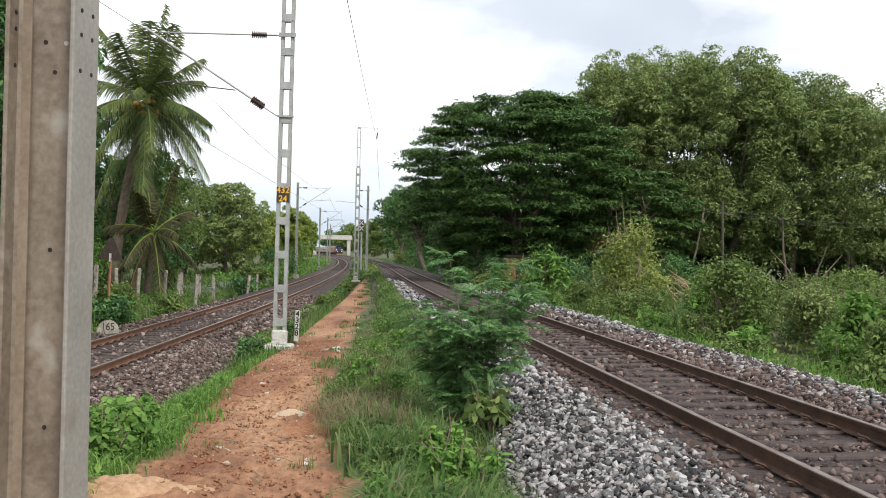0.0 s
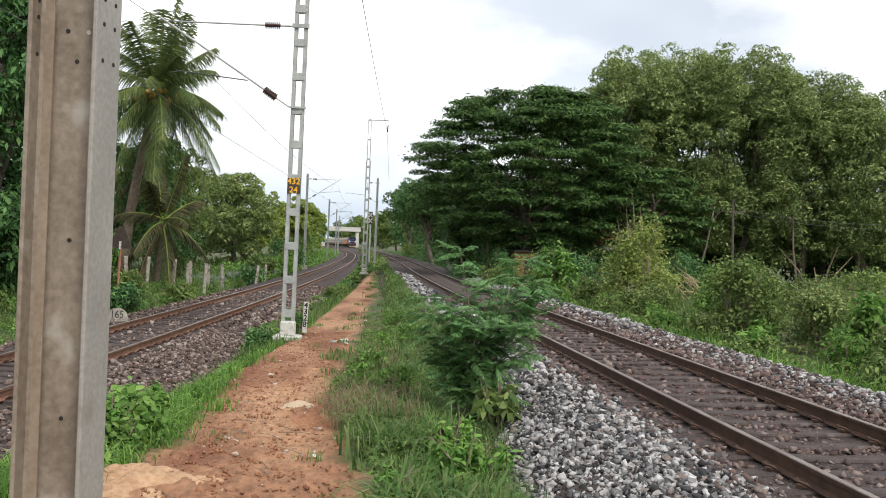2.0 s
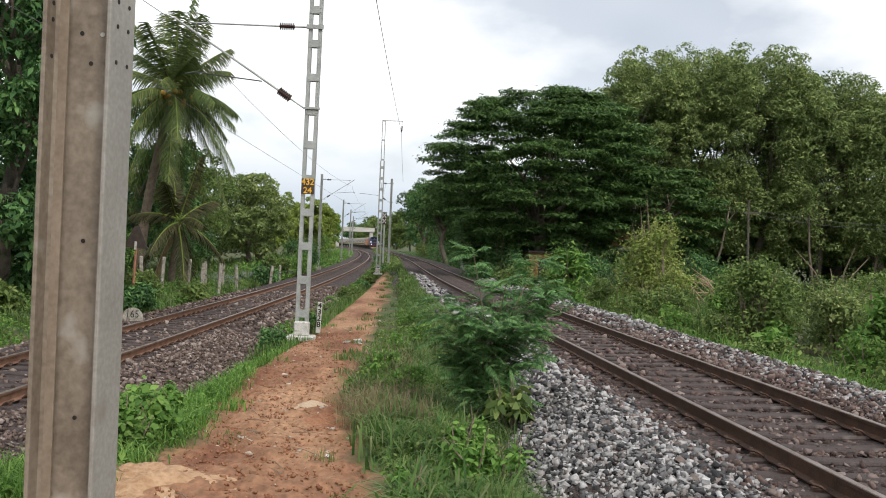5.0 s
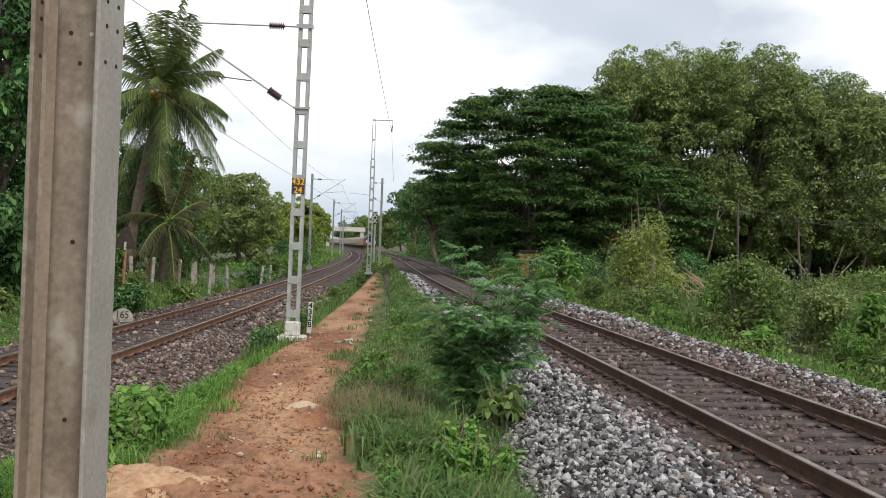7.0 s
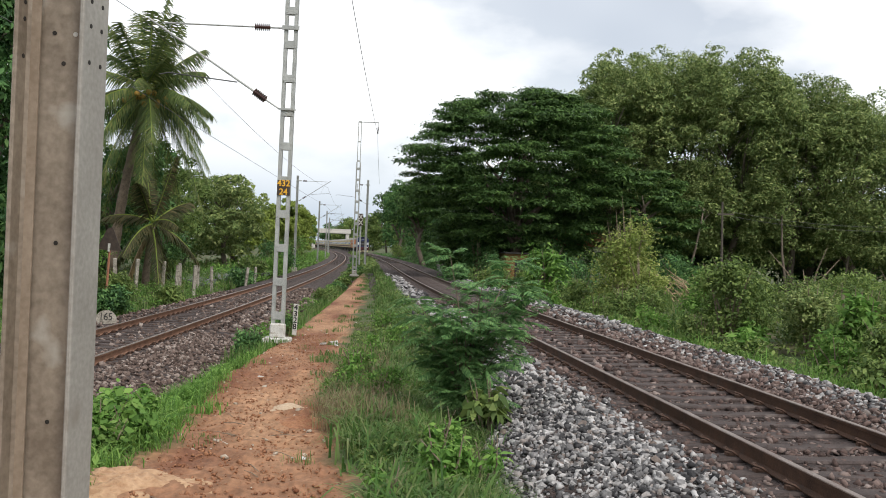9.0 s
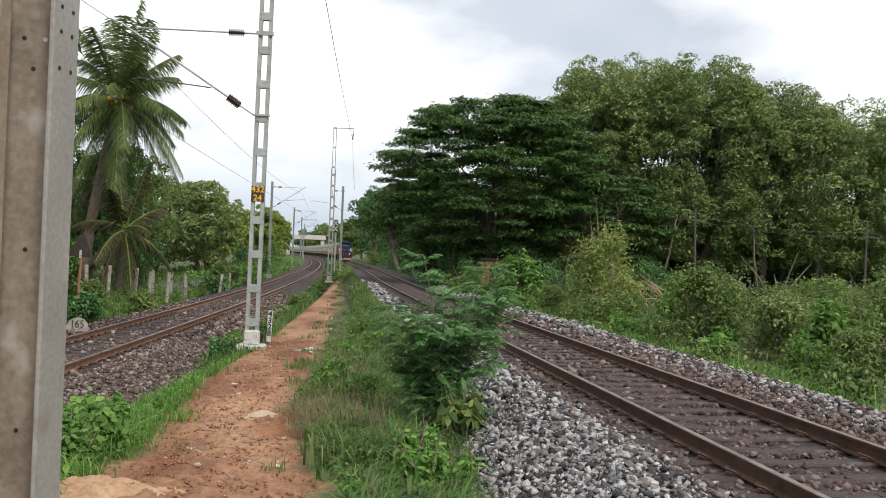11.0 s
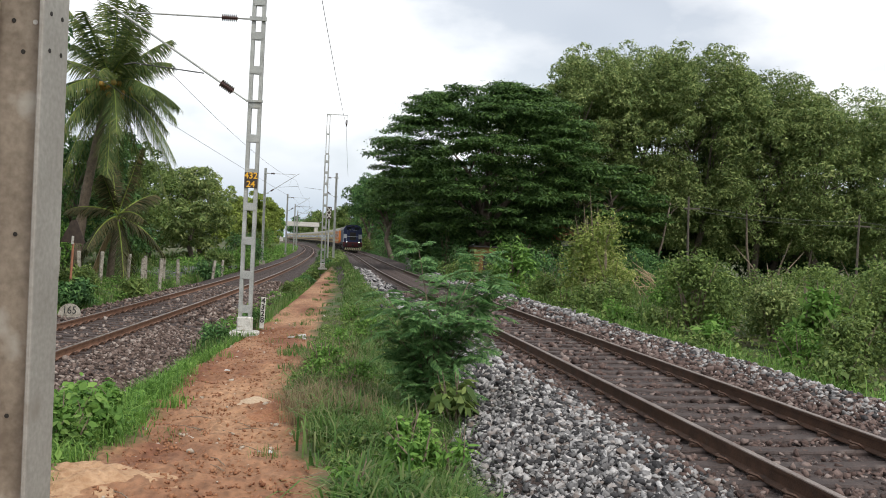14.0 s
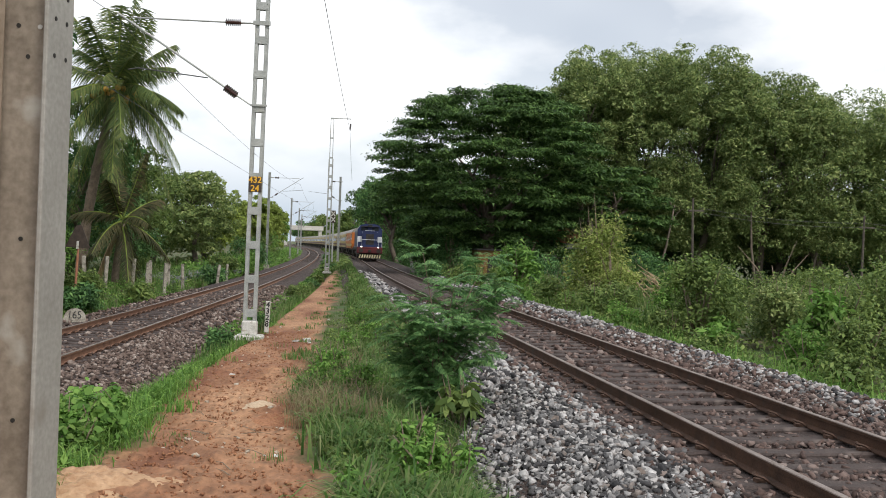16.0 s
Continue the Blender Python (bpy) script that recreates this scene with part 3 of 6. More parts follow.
def build_track(track, z, side, label):
    t = thing("railway_track", label, "railway track", kind="structure")
    ys = list(np.arange(-50, 120, 2.0)) + list(np.arange(120, 640, 8.0))
    prof = bed_profile(side)
    bed = Shape()
    st = stations(track, z, list(np.arange(-50, 2, 2.0)) + list(np.arange(2, 40, 0.25)) + list(np.arange(40, 130, 1.5)) + list(np.arange(130, 640, 8.0)))
    rng = np.random.default_rng(5)
    n = len(prof)
    vs = [(x + ax * u, y + ay * u, zz + w + rng.normal() * 0.012) for x, y, zz, ax, ay in st for u, w in prof]
    fs = [(i * n + k, i * n + k + 1, i * n + n + k + 1, i * n + n + k) for i in range(len(st) - 1) for k in range(n - 1)]
    bed.add(vs, fs)
    part("ballast_bed", bed, M_BED, t, smooth=True)
    for s in (-1, 1):
        r = part("rail", Shape().sweep(RAIL_FOOT, stations(track, z, ys, s * HALF_GAUGE)), M_RAIL if side == "right" else M_RAIL_L, t)
        part("rail_head", Shape().sweep(RAIL_TOP, stations(track, z, ys, s * HALF_GAUGE)), M_HEAD, r, "worn shiny running surface")
    # sleepers, with the spring clips of the near ones
    sl = Shape()
    prof = [(-0.125, -0.13), (0.125, -0.13), (0.125, -0.02), (0.10, 0.0), (-0.10, 0.0), (-0.125, -0.02)]
    sl.sweep([(u, w) for u, w in prof], [(x, 0, dz, 0, 1) for x, dz in ((-1.375, -0.01), (-1.0, 0.012), (-0.55, 0.004), (0, -0.012), (0.55, 0.004), (1.0, 0.012), (1.375, -0.01))])
    sl_me = sl.mesh("sleeper")
    sl_me.materials.append(M_SLEEPER)
    clip = Shape()
    clip.tube([(0.0, -0.05, 0), (0.05, -0.055, 0.045), (0.085, -0.02, 0.05), (0.085, 0.03, 0.05), (0.05, 0.06, 0.04), (0.0, 0.055, 0.005)], 0.011, 5)
    clip.box((0.045, 0, 0.008), (0.07, 0.05, 0.03))
    clip_me = clip.mesh("rail_clip")
    clip_me.materials.append(M_CLIP)
    spots = along(track, -6.0, 300, 0.60)
    far = Shape()
    for i, (x, y, zz, ax, ay) in enumerate(stations(track, z, spots, 0, -0.178)):
        turn = math.degrees(math.atan2(ay, ax))
        at = pose(x, y, zz + random.uniform(-0.006, 0.006), 0, 0, turn + random.uniform(-0.7, 0.7))
        if i < 200:
            s_ob = part("sleeper", sl_me, M_SLEEPER, t, at=at)
            if 2 < y < 34:
                for c, rz in ((HALF_GAUGE - 0.07, 180), (HALF_GAUGE + 0.07, 0), (-HALF_GAUGE - 0.07, 180), (-HALF_GAUGE + 0.07, 0)):
                    part("rail_clip", clip_me, M_CLIP, s_ob, at=Matrix.LocRotScale((c, 0, 0.015), Euler((0, 0, radians(rz))), (1.25, 1.25, 1.25)))
        else:
            far.box((x, y, zz - 0.06), (2.75, 0.24, 0.12), Matrix.Rotation(radians(turn), 3, "Z"))
    tagged(part("far_sleepers", far, M_SLEEPER, t), kind="stuff")
    return t


TRACK_R = build_track(RIGHT, Z_RIGHT, "right", "rusty rails on dark sleepers in grey stone ballast")
TRACK_L = build_track(LEFT, Z_LEFT, "left", "rusty rails on sleepers in brown stained ballast")


def surface_z(x, y):
    """The ground or the ballast, whichever is higher."""
    yy = np.clip(y, -50, 890)
    dl, dr = x - LEFT(yy), x - RIGHT(yy)
    return np.maximum(ground_z(x, y), np.maximum(np.where((dl > -3.6) & (dl < 3.6), Z_LEFT + bed_z("left", dl), -9), np.where((dr > -3.75) & (dr < 3.7), rise(Z_RIGHT, y) + bed_z("right", dr), -9)))


# ---- stones of the ballast ----
def stone_shapes(rng, k):
    """k broken angular stones of size one: blocks with every corner knocked about."""
    v = np.array([(x, y, z) for z in (-1, 1) for x, y in ((-1, -1), (1, -1), (1, 1), (-1, 1))], float)
    f = np.array([(3, 2, 1), (3, 1, 0), (4, 5, 6), (4, 6, 7), (0, 1, 5), (0, 5, 4), (1, 2, 6), (1, 6, 5), (2, 3, 7), (2, 7, 6), (3, 0, 4), (3, 4, 7)], np.int32)
    out = v[None] * (1 - 0.78 * rng.random(size=(k, 8, 3)))
    out *= rng.uniform(0.5, 1.6, size=(k, 1, 3))
    return out * 0.62, f


def turns(rng, k):
    q = unit(rng.normal(size=(k, 4)))
    w, x, y, z = q.T
    return np.stack([np.stack([1 - 2 * (y * y + z * z), 2 * (x * y - z * w), 2 * (x * z + y * w)], -1),
                     np.stack([2 * (x * y + z * w), 1 - 2 * (x * x + z * z), 2 * (y * z - x * w)], -1),
                     np.stack([2 * (x * z - y * w), 2 * (y * z + x * w), 1 - 2 * (x * x + y * y)], -1)], 1)


def stones_mesh(name, rng, p, size, mat):
    k = len(p)
    v, f = stone_shapes(rng, k)
    v = np.einsum("kij,kvj->kvi", turns(rng, k), v) * size[:, None, None] * np.array([1, 1, 0.85]) + p[:, None]
    me = bpy.data.meshes.new(name)
    me.vertices.add(k * 8)
    me.vertices.foreach_set("co", v.astype(np.float32).reshape(-1))
    idx = (f[None] + 8 * np.arange(k)[:, None, None]).astype(np.int32)
    me.loops.add(idx.size)
    me.loops.foreach_set("vertex_index", idx.reshape(-1))
    me.polygons.add(k * 12)
    me.polygons.foreach_set("loop_start", np.arange(0, idx.size, 3, dtype=np.int32))
    me.update(calc_edges=True)
    me.materials.append(mat)
    return me


def scatter_stones(track, z, side, rng, y0, y1, d0, d1, per_m2, size):
    k = int((y1 - y0) * (d1 - d0) * per_m2)
    y, d = rng.uniform(y0, y1, k), rng.uniform(d0, d1, k)
    s = size * rng.uniform(0.45, 1.55, k)
    bz = bed_z(side, d)
    x = track(y) + d
    zz = rise(z, y) + bz + s * rng.uniform(-0.4, 0.6, k)
    return np.stack([x, y, zz], 1), s


def join(*sets):
    return np.concatenate([a for a, _ in sets]), np.concatenate([b for _, b in sets])


def off_rails(p, s, track):
    d = np.abs(np.abs(p[:, 0] - track(p[:, 1])) - HALF_GAUGE)
    keep = d > 0.16
    return p[keep], s[keep]


def ragged(p, s, track, rng, at, soft=0.18, side=1):
    """Keeps stones beyond a ragged line at the offset at."""
    keep = (p[:, 0] - track(p[:, 1]) - at) * side > rng.normal(size=len(p)) * soft
    return p[keep], s[keep]


rng = np.random.default_rng(11)
P, S = join(scatter_stones(RIGHT, 0, "right", rng, 4, 12, -3.75, -1.2, 800, 0.043), scatter_stones(RIGHT, 0, "right", rng, 12, 24, -3.7, -1.2, 330, 0.055),
            scatter_stones(RIGHT, 0, "right", rng, 24, 60, -3.6, -1.3, 40, 0.11))
P, S = ragged(P, S, RIGHT, rng, -1.58, side=-1)
P, S = ragged(P, S, RIGHT, rng, -np.interp(P[:, 1], [8, 12, 18, 60], [3.75, 3.4, 2.75, 2.65]), 0.08)
P2, S2 = join(scatter_stones(RIGHT, 0, "right", rng, 8, 22, 1.5, 3.5, 300, 0.050), scatter_stones(RIGHT, 0, "right", rng, 22, 55, 1.6, 3.4, 60, 0.085))
P, S = join((P, S), ragged(P2, S2, RIGHT, rng, 2.05, 0.3))
tagged(part("heaped_stones", stones_mesh("heaped_stones", rng, P, S, M_STONE), M_STONE, TRACK_R), kind="stuff")
P, S = join(scatter_stones(RIGHT, 0, "right", rng, 4, 14, -1.9, 2.0, 230, 0.044), scatter_stones(RIGHT, 0, "right", rng, 14, 34, -1.9, 2.3, 65, 0.07), scatter_stones(RIGHT, 0, "right", rng, 8, 22, 1.0, 2.7, 230, 0.052))
P, S = off_rails(P, S, RIGHT)
P[:, 2] -= 0.012
tagged(part("stained_stones", stones_mesh("stained_stones", rng, P, S, M_STONE_B), M_STONE_B, TRACK_R), kind="stuff")
P, S = join(scatter_stones(LEFT, Z_LEFT, "left", rng, 8, 24, 1.2, 3.4, 250, 0.052), scatter_stones(LEFT, Z_LEFT, "left", rng, 24, 50, 1.2, 3.3, 45, 0.085),
            scatter_stones(LEFT, Z_LEFT, "left", rng, 14, 45, -3.2, 1.2, 26, 0.07))
P, S = off_rails(P, S, LEFT)
tagged(part("stained_stones", stones_mesh("stained_stones", rng, P, S, M_STONE_L), M_STONE_L, TRACK_L), kind="stuff")
v12, f20 = stone_shapes(rng, 8)
STONES = []
for i in range(8):
    me = Shape().add(v12[i], [tuple(int(a) for a in q) for q in f20]).mesh("ballast_stone")
    me.materials.append(M_STONE1)
    STONES.append(me)
for i in range(300):
    y, d = rng.uniform(5.5, 10.5), rng.uniform(-3.5, -1.8)
    s = rng.uniform(0.04, 0.065)
    at = Matrix.LocRotScale((float(RIGHT(y)) + d, y, float(rise(Z_RIGHT, y)) + float(bed_z("right", d)) + 0.03), Euler(rng.uniform(0, 6.28, 3)), (s, s, s * 0.85))
    part("ballast_stone", STONES[i % 8], M_STONE1, TRACK_R, at=at)


# ---- steel posts and overhead line ----
def disc(shape, c, nrm, r, n=10, depth=0.004):
    c, nrm = Vector(c), Vector(nrm).normalized()
    return shape.tube([c - nrm * depth, c + nrm * depth], r, n)


def build_near_post():
    """Rolled H post: web facing the camera side, two flanges, rows of bolt holes."""
    t = thing("steel_h_post", "weathered galvanised steel H-section post with bolt holes", "steel post", pose(-1.118, 2.55, 0.2, 0, 0, -4.0))
    h, b, tf, tw, L = 0.203, 0.152, 0.013, 0.010, 4.2
    web = Shape().box((0, 0, L / 2), (h - 2 * tf, tw, L))
    for s in (-1, 1):
        web.add([(s * (h / 2 - tf), -tw / 2, 0), (s * (h / 2 - tf - 0.022), -tw / 2, 0), (s * (h / 2 - tf), -tw / 2 - 0.022, 0),
                 (s * (h / 2 - tf), -tw / 2, L), (s * (h / 2 - tf - 0.022), -tw / 2, L), (s * (h / 2 - tf), -tw / 2 - 0.022, L)],
                [(1, 2, 5, 4)] if s > 0 else [(2, 1, 4, 5)])
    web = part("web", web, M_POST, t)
    # Outer flange wears the paler tone: light on its sunward side is painted in.
    fr = part("flange", Shape().box((h / 2 - tf / 2, 0, L / 2), (tf, b, L), cut=0.003), M_POST_SUNWARD, t, "pale galvanised outer flange, sunward brightness put into its colour")
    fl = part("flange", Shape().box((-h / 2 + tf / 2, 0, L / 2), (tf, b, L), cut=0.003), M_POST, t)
    part("rust_streak", Shape().box((-h / 2 + tf + 0.022, -tw / 2 - 0.012, L / 2), (0.028, 0.004, L)), M_RUST, web, "brown rust streak")
    # Bolt holes are dark discs on the steel; their inner shade is colour.
    for y, z in ((0.034, 2.308), (-0.033, 2.238), (0.032, 2.238), (-0.035, 2.135), (0.032, 2.136), (-0.033, 2.308)):
        part("bolt_hole", disc(Shape(), (h / 2 + 0.0006, y, z), (1, 0, 0), 0.0065, depth=0.0012), M_HOLE, fr)
    for z in (2.30, 2.253, 2.148):
        part("bolt_hole", disc(Shape(), (-h / 2 + tf + 0.0006, -0.042, z), (1, 0, 0), 0.0065, depth=0.0012), M_HOLE, fl)
    for x, z in ((-0.018, 2.223), (0.012, 2.136), (0.010, 1.622), (0.006, 1.109)):
        part("bolt_hole", disc(Shape(), (x, -tw / 2 - 0.0006, z), (0, 1, 0), 0.0065, depth=0.0012), M_HOLE, web)
    # No opening here: a white disc paints the daylight behind the web.
    part("hole_daylight", disc(Shape(), (0.044, -tw / 2 - 0.0006, 2.22), (0, 1, 0), 0.007, depth=0.0012), M_WHITE, web, "white disc for daylight through a hole")
    return t


build_near_post()


def text_mesh(body, size, mat, depth=0.003, bold=0.0):
    cu = bpy.data.curves.new("lettering", "FONT")
    cu.body, cu.size, cu.extrude, cu.offset = body, size, depth, bold
    cu.align_x, cu.align_y = "CENTER", "CENTER"
    ob = bpy.data.objects.new("lettering", cu)
    scene.collection.objects.link(ob)
    me = bpy.data.meshes.new_from_object(ob.evaluated_get(bpy.context.evaluated_depsgraph_get()))
    bpy.data.objects.remove(ob)
    me.materials.clear()
    me.materials.append(mat)
    return me


def build_lattice_mast(x, y, z0, height, lean=0.0, ext=0.0, step=0.84, wide=0.33, turn=0.0, arm=True):
    """Two channel legs joined by batten plates, on a whitewashed footing; a thinner top piece carries the feeder arm."""
    t = thing("overhead_line_mast", "grey galvanised batten-plate mast on a whitewashed footing", "railway mast", pose(x, y, z0, 0, lean, turn), group="overhead line masts")
    for s in (-1, 1):
        leg = Shape()
        leg.box((s * (wide / 2 - 0.045), 0, height / 2), (0.09, 0.012, height))
        leg.box((s * (wide / 2 - 0.006), 0.045, height / 2), (0.012, 0.1, height))
        leg.box((s * (wide / 2 - 0.084), 0.045, height / 2), (0.012, 0.1, height))
        part("leg", leg, M_GALV, t)
    z = 0.55
    plate = Shape().box((0, -0.012, 0), (wide - 0.03, 0.012, 0.19), cut=0.004)
    for sx in (-1, 1):
        for sz in (-1, 1):
            disc(plate, (sx * (wide / 2 - 0.05), -0.022, sz * 0.05), (0, 1, 0), 0.014, 6, 0.006)
    me = plate.mesh("batten_plate")
    me.materials.append(M_GALV)
    while z < height:
        part("batten_plate", me, M_GALV, t, at=pose(0, 0, z))
        part("batten_plate", me, M_GALV, t, at=pose(0, 0.125, z))
        z += step
    f = Shape().box((0, 0.05, 0.18), (0.36, 0.26, 0.36), cut=0.03)
    f.box((0, 0.05, -0.06), (0.66, 0.55, 0.14), cut=0.03)
    part("footing", f, M_WHITE, t, "chipped whitewashed concrete footing")
    if ext:
        e = Shape()
        for s in (-1, 1):
            e.box((s * 0.11, 0.045, height + ext / 2), (0.05, 0.05, ext))
        for k in range(int(ext / 1.5) + 1):
            e.box((0, 0.045, height + 0.1 + 1.5 * k), (0.26, 0.06, 0.12))
        part("mast_extension", e, M_GALV, t)
        a = Shape().tube([(-0.12, 0.045, height + ext), (1.42, 0.045, height + ext + 0.02)], 0.035, 6)
        a.tube([(1.40, 0.045, height + ext), (1.40, 0.045, height + ext - 0.35)], 0.015, 5)
        part("feeder_arm", a, M_GALV, t)
        part("insulator", sheds((1.40, 0.045, height + ext - 0.35), (1.36, 0.045, height + ext - 0.85), 0.085, 7), M_INSUL, t)
    return t


def sheds(a, b, r, n):
    """A porcelain insulator: a core with n round sheds."""
    a, b = Vector(a), Vector(b)
    pts, rad = [], []
    for i in range(n):
        for u, k in ((0.0, 0.4), (0.45, 0.42), (0.6, 1.0), (0.75, 0.95), (0.95, 0.42)):
            pts.append(a + (b - a) * ((i + u) / n))
            rad.append(r * k)
    return Shape().tube(pts, rad, 10)


# mast by the path, with its bracket over the left-hand line
MAST1 = build_lattice_mast(-4.02, 22.0, -0.52, 8.9, lean=0.3, ext=2.6)
part("number_plate", Shape().box((0, -0.03, 3.72), (0.32, 0.02, 0.38), cut=0.004), M_SIGN, MAST1, "dark plate with yellow figures")
for body, z in (("432", 3.825), ("24", 3.615)):
    part("lettering", text_mesh(body, 0.215, M_YELLOW, bold=0.003), M_YELLOW, MAST1, "yellow figures", at=pose(0, -0.044, z, 90, 0, 0))


def build_bracket(mast, x0, z_top, z_low, x_end, y=0.045, s=-1):
    """Cantilever: stay tube, bracket tube and registration arm, each on an insulator. In the mast's space."""
    b = part("cantilever_bracket", Shape().tube([(x0 + s * 0.75, y, z_low + 0.42), (x0 + s * (x_end + 0.10), y, z_top + 0.10)], 0.026, 8), M_GALV, mast)
    part("stay_tube", Shape().tube([(x0 + s * 0.79, y, z_top), (x0 + s * (x_end - 0.25), y, z_top + 0.0)], 0.020, 8), M_GALV, b)
    part("registration_arm", Shape().tube([(x0 + s * 1.18, y, z_low + 0.63), (x0 + s * 2.9, y, z_low + 0.79), (x0 + s * 3.12, y, z_low + 0.74)], 0.015, 8), M_WIRE, b)
    part("insulator", sheds((x0 + s * 0.42, y, z_top), (x0 + s * 0.80, y, z_top), 0.095, 8), M_INSUL, b)
    part("insulator", sheds((x0 + s * 0.45, y, z_low + 0.22), (x0 + s * 0.75, y, z_low + 0.42), 0.105, 7), M_INSUL, b)
    part("bolted_clamp", Shape().tube([(x0 - 0.05, y, z_top), (x0 + s * 0.45, y, z_top)], 0.022, 6).box((x0 + 0.1, y - 0.08, z_top), (0.42, 0.05, 0.1)), M_GALV, b)
    part("bolted_clamp", Shape().tube([(x0 - 0.05, y, z_low), (x0 + s * 0.12, y, z_low + 0.02), (x0 + s * 0.46, y, z_low + 0.23)], 0.022, 6).box((x0 + 0.1, y - 0.08, z_low), (0.42, 0.04, 0.05)), M_GALV, b)
    part("dropper", Shape().tube([(x0 + s * (x_end - 0.4), y, z_top), (x0 + s * (x_end * 0.72), y, z_low + 0.76)], 0.006, 4), M_GALV, b)


build_bracket(MAST1, -0.1, 7.68, 5.66, 3.35)
MAST2 = build_lattice_mast(-6.72, 68.0, -0.40, 8.6, lean=0.0, ext=3.1, wide=0.36)


def build_plain_mast(x, y, z0, h, side, label, span=3.0):
    t = thing("overhead_line_mast", label, "railway mast", pose(x, y, z0), group="overhead line masts")
    b = Shape().box((0, 0, h / 2), (0.012, 0.15, h)).box((-0.1, 0, h / 2), (0.014, 0.16, h)).box((0.1, 0, h / 2), (0.014, 0.16, h)).box((0, 0, h / 2), (0.2, 0.012, h))
    part("column", b, M_GALV, t)
    part("footing", Shape().box((0, 0, -0.15), (0.5, 0.5, 0.5), cut=0.04), M_FPOST, t)
    build_bracket(t, 0.1 * side, h - 0.5, h - 2.4, span, 0.0, side)
    return t


build_plain_mast(-14.15, 85, -0.6, 8.9, 1, "grey steel mast with a bracket over the curving line")
build_plain_mast(-7.85, 90, -0.5, 9.0, -1, "slender dark grey mast beside the trees", span=0.9)
for y in (128, 165, 205, 250):
    build_plain_mast(float(LEFT(y)) - 2.9, y, -0.6, 8.6, 1, "distant grey steel mast with a bracket over the line")


def wire(name, label, pts, r, sag=0.0):
    """A line strung between supports, sagging in each span."""
    out = []
    for a, b in zip(pts, pts[1:]):
        a, b = Vector(a), Vector(b)
        for i in range(12):
            u = i / 12
            out.append(a.lerp(b, u) - Vector((0, 0, sag * 4 * u * (1 - u))))
    out.append(Vector(pts[-1]))
    return tagged(part(name, Shape().tube(out, r, 5), M_WIRE), label, "overhead wire")


wire("feeder_wire", "thin grey feeder wire hung from mast arms", [(-0.2, -20, 10.3), (-3.05, 22.05, 10.45), (-5.36, 68.05, 10.45), (-6.7, 90, 8.2)], 0.012, 0.25)
L_SUP = [-25.0, 22.0, 85.0, 128.0, 165.0, 205.0, 250.0, 300.0]
wire("messenger_wire", "thin catenary wire above the curving line", [(float(LEFT(y)) + 0.15, y, 7.25) for y in L_SUP], 0.008, 0.6)
wire("contact_wire", "thin contact wire above the curving line", [(float(LEFT(y)) + 0.1, y, 5.45) for y in L_SUP], 0.008, 0.05)

# marker stones and signs
km = thing("kilometre_post", "narrow white concrete marker with black figures beside the mast", "marker post", Matrix.LocRotScale((-3.75, 22.9, -0.52), Euler((0, radians(2), radians(12))), (0.8, 0.9, 0.82)))
part("slab", Shape().box((0, 0, 0.48), (0.15, 0.09, 0.98), cut=0.015), M_WHITE, km)
for i, ch in enumerate("4328"):
    part("lettering", text_mesh(ch, 0.24, M_BLACK, bold=0.006), M_BLACK, km, "black figure", at=pose(0, -0.05, 0.86 - 0.2 * i, 90, 0, 0))
ms = thing("low_marker_stone", "low rounded white stone with black figures", "marker stone", Matrix.LocRotScale((-9.85, 26.2, -0.90), Euler((radians(-4), 0, radians(14))), (0.72, 0.8, 0.85)))
rs = Shape()
pr = [(-0.42, 0)] + [(0.42 * math.cos(radians(a)), 0.28 + 0.36 * math.sin(radians(a))) for a in range(180, -1, -18)] + [(0.42, 0)]
rs.sweep(pr, [(0, -0.06, 0, 1, 0), (0, 0.06, 0, 1, 0)])
part("stone", rs, M_FPOST, ms)
part("lettering", text_mesh("165", 0.36, M_BLACK), M_BLACK, ms, "black figures", at=pose(0, -0.066, 0.40, 90, 0, 0))
tb = thing("triangular_sign", "weathered dark triangular board on a thin red and white pole", "railway sign", pose(-12.45, 33, -0.6, 0, 2, 0))
part("pole", Shape().tube([(0, 0.03, 0), (0, 0.03, 2.2)], 0.045, 8), M_TILE, tb)
part("board", Shape().sweep([(-0.46, 1.90), (0.46, 1.90), (0.10, 2.72), (-0.10, 2.72)], [(0, -0.035, 0, 1, 0), (0, -0.005, 0, 1, 0)]), M_SIGN, tb, "dark triangular board")
part("band", Shape().box((0, -0.045, 2.0), (0.08, 0.02, 0.3)), M_WHITE, tb, "white band")


def build_fence_post(x, y, h, lean, rz):
    t = thing("fence_post", "leaning weathered concrete fence post", "fence post", pose(x, y, float(ground_z(x, y)) - 0.05, lean * 0.4, lean, rz), group="fence posts")
    s = Shape().box((0, 0, h / 2), (0.15, 0.14, h), cut=0.02)
    part("shaft", s, M_FPOST, t)
    return t


for i, (x, y, h, ln) in enumerate([(-14.1, 36, 1.75, 1), (-13.95, 38, 1.6, -2), (-13.77, 40, 1.55, 2), (-13.2, 42.0, 1.55, 3), (-13.1, 44.5, 1.45, -1), (-12.9, 47, 1.35, 0), (-12.9, 43.2, 1.4, 2), (-12.27, 44, 1.55, 2), (-12.0, 46.5, 1.6, -2), (-11.5, 52, 1.5, 5), (-17.2, 31, 1.7, 0), (-17.6, 27.6, 1.9, 1), (-15.9, 27.6, 1.9, -2), (-12.0, 57, 1.4, 2)]):
    build_fence_post(x, y, h, ln, i * 17 % 40)


